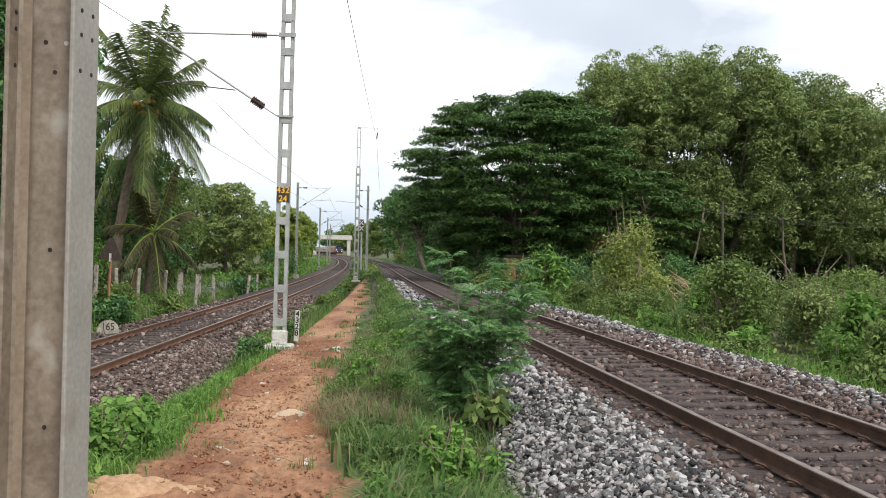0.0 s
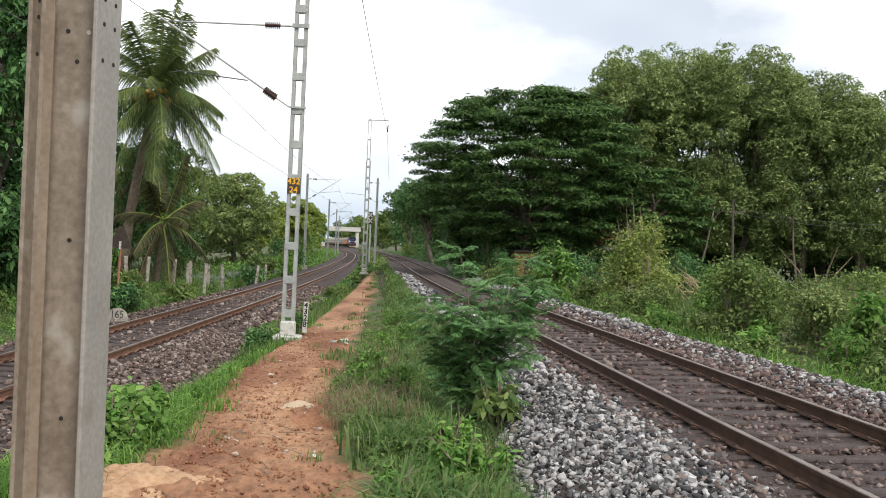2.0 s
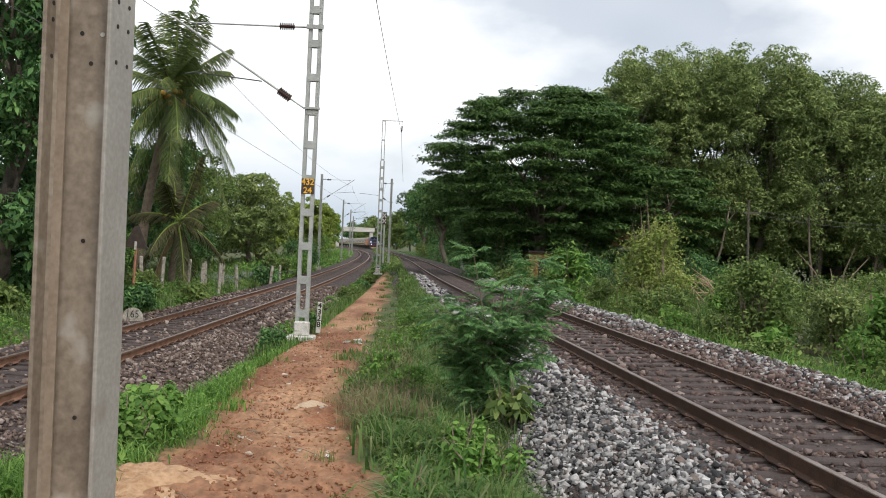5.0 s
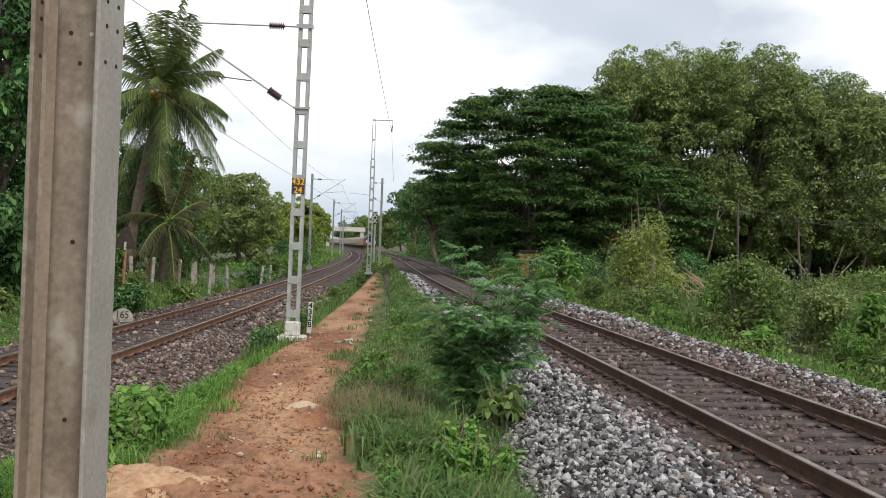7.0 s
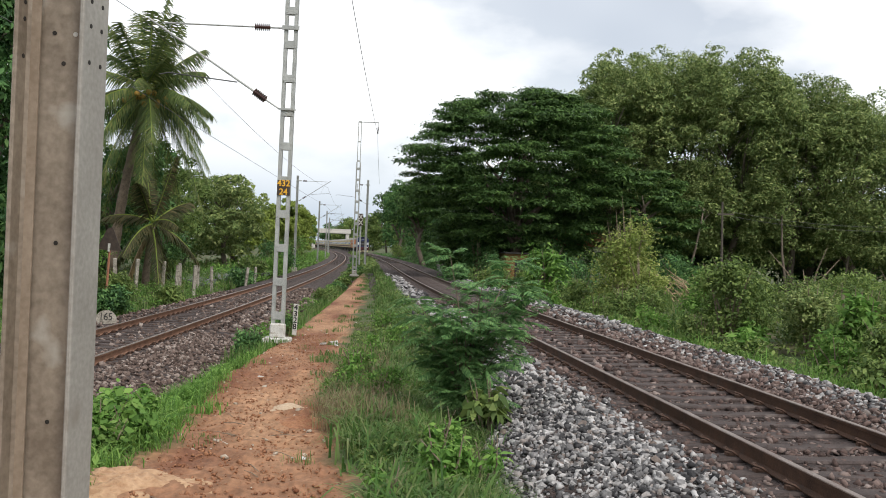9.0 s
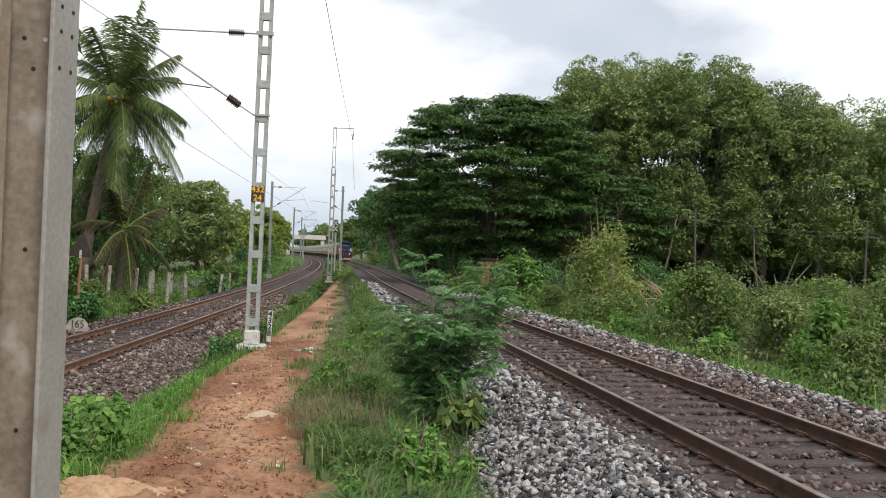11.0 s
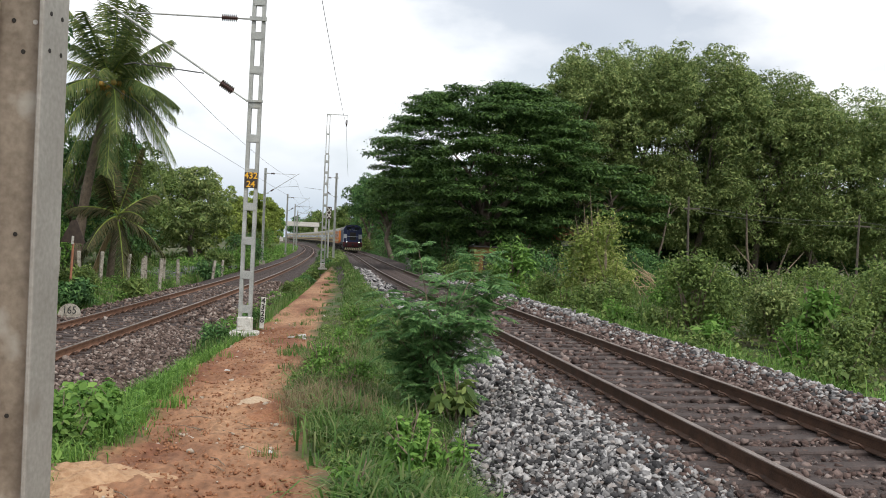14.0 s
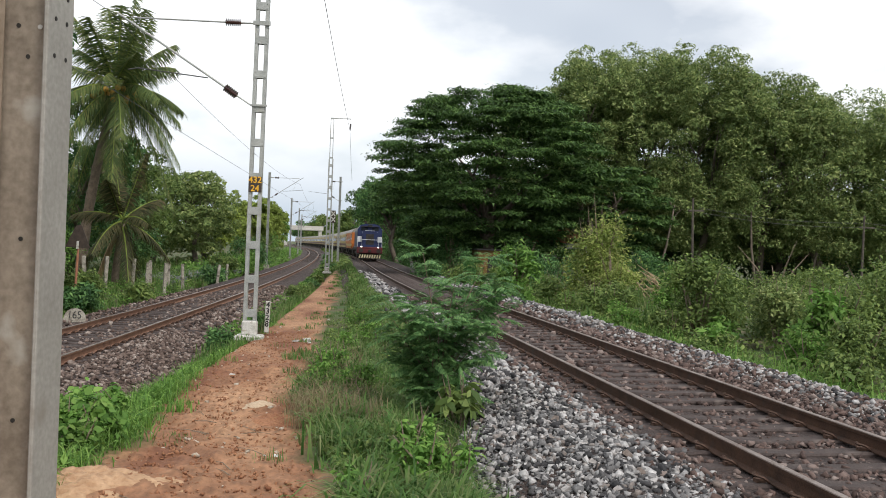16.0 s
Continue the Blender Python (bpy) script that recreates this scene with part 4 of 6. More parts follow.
# ---- train ----
TRAIN_NOSE, TRAIN_SPEED = 100.0, 17.7     # y of the nose at the end; metres a second


def arc_table():
    ys = np.arange(40, 899, 1.0)
    xs = RIGHT(ys)
    s = np.concatenate([[0], np.cumsum(np.hypot(np.diff(xs), 1.0))])
    return ys, s


ARC_Y, ARC_S = arc_table()


def build_loco():
    t = thing("diesel_locomotive", "dark blue diesel locomotive with white panels and red buffer beam", "locomotive")
    L = 17.1
    # local frame: nose at y = 0 facing -y, body behind; z = 0 on the rail
    fr = part("underframe", Shape().box((0, L / 2, 1.25), (2.75, L - 0.6, 0.35), cut=0.05), M_UNDER, t)
    hood = Shape().sweep([(-1.38, 1.4), (1.38, 1.4), (1.38, 3.45), (1.05, 3.95), (0.5, 4.1), (-0.5, 4.1), (-1.05, 3.95), (-1.38, 3.45)], [(0, 0.75, 0, 1, 0), (0, 3.4, 0, 1, 0)])
    part("cab", hood, M_BLUE, t)
    nose = Shape().sweep([(-0.85, 1.4), (0.85, 1.4), (0.85, 3.1), (0.72, 3.3), (-0.72, 3.3), (-0.85, 3.1)], [(0, 0.28, 0, 1, 0), (0, 0.76, 0, 1, 0)])
    part("nose", nose, M_BLUE, t)
    part("long_hood", Shape().sweep([(-1.2, 1.4), (1.2, 1.4), (1.2, 3.4), (0.8, 3.85), (-0.8, 3.85), (-1.2, 3.4)], [(0, 3.4, 0, 1, 0), (0, L - 0.6, 0, 1, 0)]), M_BLUE, t)
    for s in (-1, 1):
        part("white_panel", Shape().box((s * 1.14, 0.72, 2.35), (0.50, 0.08, 0.62), cut=0.02), M_LIVERY_W, t, "white side panel")
        part("windscreen", Shape().box((s * 0.62, 0.735, 3.52), (0.72, 0.06, 0.36), cut=0.02), M_GLASS, t)
        part("headlight", disc(Shape(), (s * 0.92, 0.10, 1.40), (0, 1, 0), 0.13, 12, 0.05), M_LAMP, t, "lit white lamp")
        part("buffer", Shape().tube([(s * 0.98, 0.25, 1.08), (s * 0.98, -0.30, 1.08), (s * 0.98, -0.30, 1.08), (s * 0.98, -0.36, 1.08)], [0.11, 0.11, 0.24, 0.24], 12), M_UNDER, t)
        part("handrail", Shape().tube([(s * 1.38, 0.3, 1.45), (s * 1.38, 0.3, 2.4), (s * 1.30, 0.7, 2.5)], 0.025, 5), M_LIVERY_W, t)
        part("side_window", Shape().box((s * 1.385, 2.1, 3.1), (0.04, 1.1, 0.6), cut=0.01), M_GLASS, t)
    part("buffer_beam", Shape().box((0, 0.2, 1.12), (2.9, 0.35, 0.72), cut=0.05), M_RED, t, "dark red buffer beam")
    part("radiator_grille", Shape().box((0, 0.265, 2.35), (0.9, 0.03, 1.2), cut=0.01), M_UNDER, t, "dark grille")
    for x in (-0.62, 0.62):
        part("number_board", Shape().box((x, 0.70, 3.12), (0.42, 0.05, 0.16)), M_LIVERY_W, t, "small white number board")
    part("cab_eave", Shape().box((0, 0.66, 3.78), (2.0, 0.3, 0.06), cut=0.01), M_UNDER, t)
    part("front_rail", Shape().tube([(-0.95, 0.05, 1.5), (-0.95, 0.05, 2.3), (0.95, 0.05, 2.3), (0.95, 0.05, 1.5)], 0.025, 5), M_LIVERY_W, t)
    part("name_board", Shape().box((0, 0.70, 3.28), (1.1, 0.05, 0.14)), M_LIVERY_W, t, "pale lettered strip")
    part("top_lamp", Shape().box((0, 0.70, 3.92), (0.5, 0.2, 0.26), cut=0.04), M_GLASS, t)
    part("coupler", Shape().box((0, -0.1, 1.05), (0.3, 0.5, 0.3), cut=0.04), M_UNDER, t)
    guard = part("rail_guard", Shape().sweep([(-1.25, 0.22), (1.25, 0.22), (1.35, 0.66), (-1.35, 0.66)], [(0, 0.0, 0, 1, 0), (0, 0.12, 0, 1, 0)]), M_BLACK, t, "black and cream striped rail guard")
    for i in range(9):
        x = -1.12 + 0.28 * i
        part("stripe", Shape().add([(x - 0.07, -0.006, 0.25), (x + 0.06, -0.006, 0.25), (x + 0.16, -0.006, 0.63), (x + 0.03, -0.006, 0.63)], [(0, 1, 2, 3)]), M_STRIPE, guard)
    for y in (3.6, 13.2):
        b = Shape().box((0, y, 0.72), (2.3, 3.9, 0.4), cut=0.05)
        bg = part("bogie", b, M_UNDER, t)
        for k in (-1.5, 0, 1.5):
            for s in (-1, 1):
                part("wheel", Shape().tube([(s * 0.80, y + k, 0.53), (s * 0.93, y + k, 0.53)], 0.53, 16), M_UNDER, bg)
    part("fuel_tank", Shape().box((0, 8.4, 0.78), (2.3, 3.6, 0.75), cut=0.1), M_UNDER, t)
    return t, L


def build_coach(paint, label, windows):
    t = thing("passenger_coach", label, "railway coach", group="coaches of the train")
    L = 22.0
    part("body", Shape().sweep([(-1.48, 1.15), (1.48, 1.15), (1.53, 2.0), (1.48, 3.3), (-1.48, 3.3), (-1.53, 2.0)], [(0, 0.3, 0, 1, 0), (0, L, 0, 1, 0)]), paint, t)
    part("roof", Shape().sweep([(-1.5, 3.3), (1.5, 3.3), (1.25, 3.72), (0.75, 3.95), (0, 4.03), (-0.75, 3.95), (-1.25, 3.72)], [(0, 0.28, 0, 1, 0), (0, L + 0.02, 0, 1, 0)]), M_COACH_ROOF, t)
    wm = Shape().box((0, 0, 0), (0.05, windows[1], 0.62), cut=0.015).mesh("window")
    wm.materials.append(M_GLASS)
    for k in range(windows[0]):
        for s in (-1, 1):
            part("window", wm, M_GLASS, t, at=pose(s * 1.515, 2.2 + (L - 4.2) * (k + 0.5) / windows[0], 2.45))
    for s in (-1, 1):
        for y in (1.0, L - 0.8):
            part("door", Shape().box((s * 1.50, y, 2.15), (0.05, 0.8, 1.85), cut=0.015), M_GLASS if paint is M_COACH_R else M_COACH_ROOF, t)
        part("waist_band", Shape().box((s * 1.52, L / 2, 1.62), (0.03, L - 0.4, 0.30)), M_RED if paint is M_COACH else M_COACH, t)
    part("gangway", Shape().box((0, 0.14, 2.2), (1.2, 0.35, 2.1), cut=0.05), M_UNDER, t)
    for y in (3.4, L - 3.2):
        bg = part("bogie", Shape().box((0, y, 0.7), (2.4, 3.2, 0.5), cut=0.05), M_UNDER, t)
        for k in (-1.2, 1.2):
            for s in (-1, 1):
                part("wheel", Shape().tube([(s * 0.80, y + k, 0.46), (s * 0.93, y + k, 0.46)], 0.46, 14), M_UNDER, bg)
    part("underframe", Shape().box((0, L / 2, 1.0), (2.2, L - 1, 0.4), cut=0.05), M_UNDER, t)
    return t, L


LOCO, LOCO_L = build_loco()
VAN, COACH_L = build_coach(M_COACH_R, "orange-red luggage coach behind the locomotive", (5, 0.9))
COACH, _ = build_coach(M_COACH, "cream passenger coach with a row of dark windows", (16, 0.75))
CARS = [LOCO, VAN, COACH] + [copy_thing(COACH, pose(0, 0, 0)) for _ in range(14)]


# ---- plants ----
def branches(rng, base, top, r, spread, k, height):
    """A leaning tapered trunk with limbs that fork towards the crown."""
    s = Shape()
    base, top = Vector(base), Vector(top)
    mid = base.lerp(top, 0.5) + Vector(rng.normal(size=3)) * 0.04 * height
    s.tube([base - Vector((0, 0, 0.3)), base.lerp(mid, 0.5), mid, mid.lerp(top, 0.5), top], [r * 1.25, r, r * 0.85, r * 0.72, r * 0.5], 9)
    for i in range(k):
        a = 6.283 * i / k + rng.uniform(-0.4, 0.4)
        st = mid.lerp(top, rng.uniform(0.1, 1.0))
        end = st + Vector((math.cos(a) * spread * rng.uniform(0.5, 0.9), math.sin(a) * spread * rng.uniform(0.5, 0.9), height * rng.uniform(0.2, 0.45)))
        kn = st.lerp(end, 0.5) + Vector((0, 0, 0.07 * height))
        s.tube([st, st.lerp(kn, 0.6), kn, end], [r * 0.42, r * 0.34, r * 0.26, r * 0.08], 6)
        for _ in range(2):
            e2 = kn + Vector((rng.uniform(-1, 1) * spread * 0.4, rng.uniform(-1, 1) * spread * 0.4, rng.uniform(0.1, 0.3) * height))
            s.tube([kn, kn.lerp(e2, 0.5) + Vector((0, 0, 0.1)), e2], [r * 0.2, r * 0.14, r * 0.04], 5)
    return s


def build_tree(label, x, y, height, spread, mat, seed, leaves=30000, size=0.3, lobes=40, trunk=0.3, flat=0.75, low=0.25, depth=None, narrow=0.5, droop=0.3, name="tree", category="tree", upward=0.7, lobe=0.24, group="", core=0.15, wispy=0.12, full=1.0):
    rng = np.random.default_rng(seed)
    leaves, size = int(leaves * 0.62), size * 1.20
    z0 = float(ground_z(x, y))
    t = thing(name, label, category, pose(x, y, z0), group=group)
    depth = depth or spread
    part("trunk", branches(rng, (0, 0, 0), (rng.normal() * 0.05 * height, 0, height * 0.42), trunk, spread * 0.8, 7, height * 0.8), M_BARK, t, smooth=True)
    cz, hz = height * (1 + low) / 2, height * (1 - low) / 2
    d = unit(rng.normal(size=(lobes, 3)))
    r = rng.uniform(core, 1.0, lobes)[:, None] ** 0.45
    d = np.sign(d) * np.abs(d) ** full
    d = d / np.maximum(1.0, np.linalg.norm(d, axis=1, keepdims=True) ** 0.6)
    c = d * r * (np.array([spread, depth, hz]) - lobe * spread * np.array([0.8, 0.8, 0.6])) + np.array([0, 0, cz])
    rad = lobe * spread * rng.uniform(0.6, 1.3, size=(lobes, 1)) * np.array([1, 1, flat]) * rng.uniform(0.85, 1.15, size=(lobes, 3))
    p, nrm = lobe_points(rng, c, rad, leaves)
    stray = rng.random(leaves) < wispy
    p = p + nrm * (stray * rng.uniform(0, 0.3, leaves))[:, None] * spread * 0.22
    n = unit(nrm * 0.7 + rng.normal(size=p.shape) * 0.55 + np.array([0, 0, upward]))
    part("crown", cloud_mesh("crown", leaf_faces(rng, p, n, size, narrow, droop, plain=True, far=y > 55), 3 if y > 55 else 4, mat), mat, t)
    return t


def build_umbrella_tree(label, x, y, height, spread, mat, seed, leaves, size, pads=46):
    """Wide dark crown in drooping tiers of flat pads down to the ground."""
    rng = np.random.default_rng(seed)
    t = thing("umbrella_tree", label, "tree", pose(x, y, float(ground_z(x, y))))
    part("trunk", branches(rng, (0, 0, 0), (0.3, 0.2, height * 0.4), 0.5, spread * 0.7, 9, height * 0.8), M_BARK, t, smooth=True)
    c, rad = [], []
    for i in range(pads):
        h = 0.10 + 0.84 * rng.random() ** 0.8
        reach = spread * (math.sqrt(max(0.03, 1 - ((h - 0.56) / 0.46) ** 2)) if h > 0.56 else 0.60 + 0.40 * (h - 0.1) / 0.46)
        a = rng.uniform(0, 6.283)
        rr = reach * rng.uniform(0.25, 0.9) ** 0.5
        c.append((math.cos(a) * rr, math.sin(a) * rr, h * height))
        w = spread * rng.uniform(0.08, 0.17)
        rad.append((w, w * rng.uniform(0.7, 1), w * rng.uniform(0.20, 0.34)))
    p, nrm = lobe_points(rng, c, rad, leaves, 0.5, -0.35)
    stray = (rng.random(leaves) < 0.15) * rng.uniform(0, 0.6, leaves)
    p = p + nrm * stray[:, None] * np.array([1, 1, 0.3])
    n = unit(nrm * 0.5 + rng.normal(size=p.shape) * 0.4 + np.array([0, 0, 0.9]))
    part("crown", cloud_mesh("crown", leaf_faces(rng, p, n, size, 0.5, 0.2, far=True), 3, mat), mat, t)
    return t


def frond_pieces(rng, root, heading, rise, length, sag, leaflets, width):
    """One palm frond: the rachis points and its hanging leaflets as four-cornered strips."""
    pts = []
    dirh = np.array([math.cos(heading), math.sin(heading), 0.0])
    for i in range(9):
        u = i / 8
        pts.append(np.array(root) + dirh * length * (u * math.cos(rise) * (1 - 0.12 * u)) + np.array([0, 0, length * (u * math.sin(rise) - sag * u * u)]))
    pts = np.array(pts)
    side = np.array([-dirh[1], dirh[0], 0.0])
    quads = []
    for k in range(leaflets):
        u = 0.1 + 0.9 * (k + 0.5) / leaflets
        i = min(int(u * 8), 7)
        w = u * 8 - i
        p = pts[i] * (1 - w) + pts[i + 1] * w
        d = unit(pts[i + 1] - pts[i])
        ln = width * (0.45 + 0.75 * math.sin(math.pi * min(1, u * 0.85 + 0.12))) * rng.uniform(0.8, 1.15)
        for s in (-1, 1):
            out = unit(side * s * 0.75 + d * 0.55 + np.array([0, 0, -0.25 - 0.7 * rng.random()]))
            b = d * 0.027
            mid = p + out * ln * 0.55 - np.array([0, 0, 0.02])
            tip = p + out * ln + np.array([0, 0, -0.22 * ln])
            quads.append([p - b, p + b, mid + b * 0.9, mid - b * 0.9])
            quads.append([mid - b * 0.9, mid + b * 0.9, tip + b * 0.15, tip - b * 0.15])
    return pts, quads


def build_palm(label, x, y, heart, lean, length, fronds, seed, nuts=True, trunk=0.17, dry=0.04, green=None):
    rng = np.random.default_rng(seed)
    z0 = float(ground_z(x, y))
    t = thing("coconut_palm", label, "palm tree", pose(x, y, z0))
    top = (lean, 0, heart)
    tr = Shape()
    pts = [(lean * max(u, 0.0) ** 1.6, 0, heart * u) for u in np.linspace(-0.02, 1, 26)]
    tr.tube(pts, [trunk * (1.35 - 0.5 * u + (0.07 if i % 2 else 0)) for i, u in enumerate(np.linspace(0, 1, 26))], 10)
    part("trunk", tr, M_PALMBARK, t, smooth=True)
    for i in range(fronds):
        u = (i + 0.5) / fronds
        rise = radians(84 - 138 * u ** 0.85 + rng.uniform(-8, 8))
        root = (lean + rng.normal() * 0.08, rng.normal() * 0.08, heart + 0.35 * (1 - u))
        pts, q = frond_pieces(rng, root, i * 2.4 + rng.uniform(-0.3, 0.3), rise, length * rng.uniform(0.85, 1.15) * (1.0 + 0.6 * (0.5 - u) ** 2 * (1 if u < 0.5 else 0.4) * 2), 0.12 + 0.55 * u, 84, length * 0.21)
        withered = u > 1 - dry
        f = part("frond", cloud_mesh("frond", q, 4, L_BROWN if withered else (green or L_PALM)), L_PALM, t, "withered brown frond" if withered else "")
        part("rachis", Shape().tube([tuple(p) for p in pts], [0.05, 0.045, 0.04, 0.034, 0.028, 0.022, 0.016, 0.011, 0.006], 5), L_YELLOW if not withered else M_STRAW, f)
    if nuts:
        for i in range(34):
            a, r = rng.uniform(0, 6.28), rng.uniform(0.7, 1.15)
            nu = Shape().tube([(0, 0, -0.15), (0, 0, -0.11), (0, 0, 0), (0, 0, 0.10), (0, 0, 0.15)], [0.03, 0.115, 0.155, 0.115, 0.03], 8)
            part("coconut", nu, M_COCONUT, t, smooth=True, at=pose(lean + math.cos(a) * r, math.sin(a) * r, heart - rng.uniform(0.0, 0.75), rng.uniform(-30, 30), 0, 0))
    return t


def build_bush(label, x, y, height, spread, mat, seed, leaves=3500, size=0.12, depth=None, name="bush", narrow=0.5, droop=0.25, low=-0.05, stems=10, lobes=16, group="", z0=None, upward=0.8):
    rng = np.random.default_rng(seed)
    z0 = float(ground_z(x, y)) if z0 is None else z0
    t = thing(name, label, "bush", pose(x, y, z0), group=group)
    depth = depth or spread
    for i in range(stems):
        a = rng.uniform(0, 6.28)
        e = Vector((math.cos(a) * spread * 0.75 * rng.random(), math.sin(a) * depth * 0.75 * rng.random(), height * rng.uniform(0.65, 1.02)))
        k = e * 0.5 + Vector((rng.normal() * 0.06, rng.normal() * 0.06, 0.08 * height))
        part("stem", Shape().tube([(e.x * 0.1, e.y * 0.1, -0.1), k, e], [0.012 * height + 0.006, 0.009 * height + 0.004, 0.003], 5), M_TWIG, t)
    cz, hz = height * (1 + low) / 2, height * (1 - low) / 2
    d = unit(rng.normal(size=(lobes, 3)))
    c = d * (rng.uniform(0.2, 0.8, lobes)[:, None] ** 0.6) * np.array([spread, depth, hz]) * 0.75 + np.array([0, 0, cz])
    rad = min(spread, height) * 0.33 * rng.uniform(0.6, 1.3, size=(lobes, 1)) * rng.uniform(0.8, 1.2, size=(lobes, 3))
    p, nrm = lobe_points(rng, c, rad, leaves, 0.7)
    stray = (rng.random(leaves) < 0.3) * rng.uniform(0, 0.5, leaves)
    p = p + nrm * stray[:, None] * height * 0.25
    p[:, 2] = np.abs(p[:, 2])
    n = unit(nrm * 0.5 + rng.normal(size=p.shape) * 0.6 + np.array([0, 0, upward]))
    part("foliage", cloud_mesh("foliage", leaf_faces(rng, p, n, size, narrow, droop, plain=y > 14, far=y > 30), 3 if y > 30 else 4 if y > 14 else 6, mat), mat, t)
    return t


def grass_mesh(rng, x, y, z, length, mat, width=0.006, lean=0.5):
    """Bent tapering blades rooted at the points."""
    k = len(x)
    a = rng.uniform(0, 6.283, k)
    l = length * rng.uniform(0.55, 1.4, k)
    ln = lean * rng.uniform(0.2, 1.5, k)
    root = np.stack([x, y, z - 0.02], 1)
    out = np.stack([np.cos(a), np.sin(a), np.zeros(k)], 1)
    sd = np.stack([-np.sin(a), np.cos(a), np.zeros(k)], 1) * (width * rng.uniform(0.7, 1.4, k))[:, None]
    up = np.array([0, 0, 1.0])
    m1 = root + up * (l * 0.5)[:, None] + out * (l * ln * 0.18)[:, None]
    tip = root + up * (l * (1 - 0.35 * ln))[:, None] + out * (l * ln * 0.75)[:, None]
    m2 = root + up * (l * (0.82 - 0.12 * ln))[:, None] + out * (l * ln * 0.42)[:, None]
    v = np.stack([root - sd, root + sd, m1 - sd * 0.9, m1 + sd * 0.9, m2 - sd * 0.6, m2 + sd * 0.6, tip], 1).astype(np.float32)
    f = np.array([0, 1, 3, 2, 2, 3, 5, 4, 4, 5, 6], np.int32)
    idx = (f[None] + 7 * np.arange(k, dtype=np.int32)[:, None]).astype(np.int32)
    start = (np.array([0, 4, 8], np.int32)[None] + 11 * np.arange(k, dtype=np.int32)[:, None]).astype(np.int32)
    me = bpy.data.meshes.new("grass")
    me.vertices.add(k * 7)
    me.vertices.foreach_set("co", v.reshape(-1))
    me.loops.add(idx.size)
    me.loops.foreach_set("vertex_index", idx.reshape(-1))
    me.polygons.add(k * 3)
    me.polygons.foreach_set("loop_start", start.reshape(-1))
    me.update(calc_edges=True)
    me.materials.append(mat)
    return me


def ground_cover(label, k, y0, y1, left, right, height, size, mat, seed, name="weeds"):
    """Low leafy growth in patches over the ground."""
    rng = np.random.default_rng(seed)
    y = y0 + (y1 - y0) * rng.random(k) ** 1.4
    l, r = left(y), right(y)
    x = l + (r - l) * rng.random(k)
    patch = 0.5 + 0.5 * lumps(x, y, 1.3, seed) + 0.3 * lumps(x, y, 3.7, seed + 2)
    z = surface_z(x, y) + height * np.clip(patch, 0.05, 1.3) * rng.random(k) ** 0.6
    p = np.stack([x, y, z], 1)
    n = unit(rng.normal(size=p.shape) * 0.6 + np.array([0, 0, 1.0]))
    return tagged(new(name, cloud_mesh(name, leaf_faces(rng, p, n, size, 0.5, 0.15, plain=True, far=y0 > 18), 3 if y0 > 18 else 4, mat)), label, "weeds", kind="stuff")

# ---- trees ----
build_umbrella_tree("wide dark green rain tree with tiered flat crown", 5.0, 64, 14.0, 8.6, L_DARK, 21, 230000, 0.20, 560)
TALL = "tall olive green tree with hanging twigs"
for i, (x, y, h, s, k, m, lb) in enumerate([(13.9, 71, 19.2, 4.7, 90000, L_OLIVE, TALL), (17.4, 73, 20.0, 6.2, 110000, L_OLIVE, TALL), (22.2, 71, 20.2, 5.8, 115000, L_OLIVE, TALL), (27.2, 70, 17.9, 6.2, 110000, L_OLIVE, TALL), (33.0, 69, 15.9, 6.8, 105000, L_OLIVE, TALL), (16.0, 77, 20.3, 5.0, 60000, L_OLIVE, TALL), (20.2, 77, 21.2, 5.8, 60000, L_OLIVE, TALL), (25.4, 76, 19.9, 5.8, 60000, L_OLIVE, TALL), (30.8, 76, 18.0, 6.5, 60000, L_OLIVE, TALL), (37.5, 77, 16.6, 7.0, 50000, L_OLIVE, TALL), (40.5, 70, 15.0, 7.0, 60000, L_OLIVE, "olive green tree at the edge of the wood"), (50, 73, 15.5, 8.0, 36000, L_DEEP, "dark green tree at the edge of the wood"), (10.4, 79, 16.9, 5.0, 60000, L_OLIVE, "olive green tree behind the rain tree")]):
    build_tree(lb, x, y, h, s, m, 22 + i, int(k * 1.2), 0.17, 560, 0.30, low=0.05, name="tall_tree", lobe=0.135, core=0.3, wispy=0.06, full=0.62)
build_umbrella_tree("dark green rain tree with low spreading pads", 13.2, 65, 8.8, 5.6, L_DARK, 36, 46000, 0.24, 200)
# Added fill behind the wood: leaf colour carries canopy shade, crowns plug sky gaps.
build_tree("understorey tree with canopy shade put into its dark leaf colour", 4.5, 71, 8.0, 6.0, L_DARK, 33, 22000, 0.24, 110, 0.25, low=-0.05, lobe=0.16, name="understorey_tree", group="understorey trees")
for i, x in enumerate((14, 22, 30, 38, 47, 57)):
    build_tree("low fill thicket with canopy shade put into its dark leaf colour", x, 90, 8.0, 6.5, L_DARK, 110 + i, 13000, 0.38, 90, 0.2, low=-0.1, lobe=0.2, name="thicket", category="tree", group="thickets behind the wood")
build_tree("understorey tree with canopy shade put into its dark leaf colour", 40, 83, 14, 9, L_DEEP, 37, 26000, 0.30, 110, 0.25, low=-0.05, lobe=0.16, name="understorey_tree", group="understorey trees")
build_tree("understorey tree with canopy shade put into its dark leaf colour", 28, 84, 15, 10, L_DEEP, 34, 26000, 0.32, 110, 0.25, low=-0.05, lobe=0.16, name="understorey_tree", group="understorey trees")
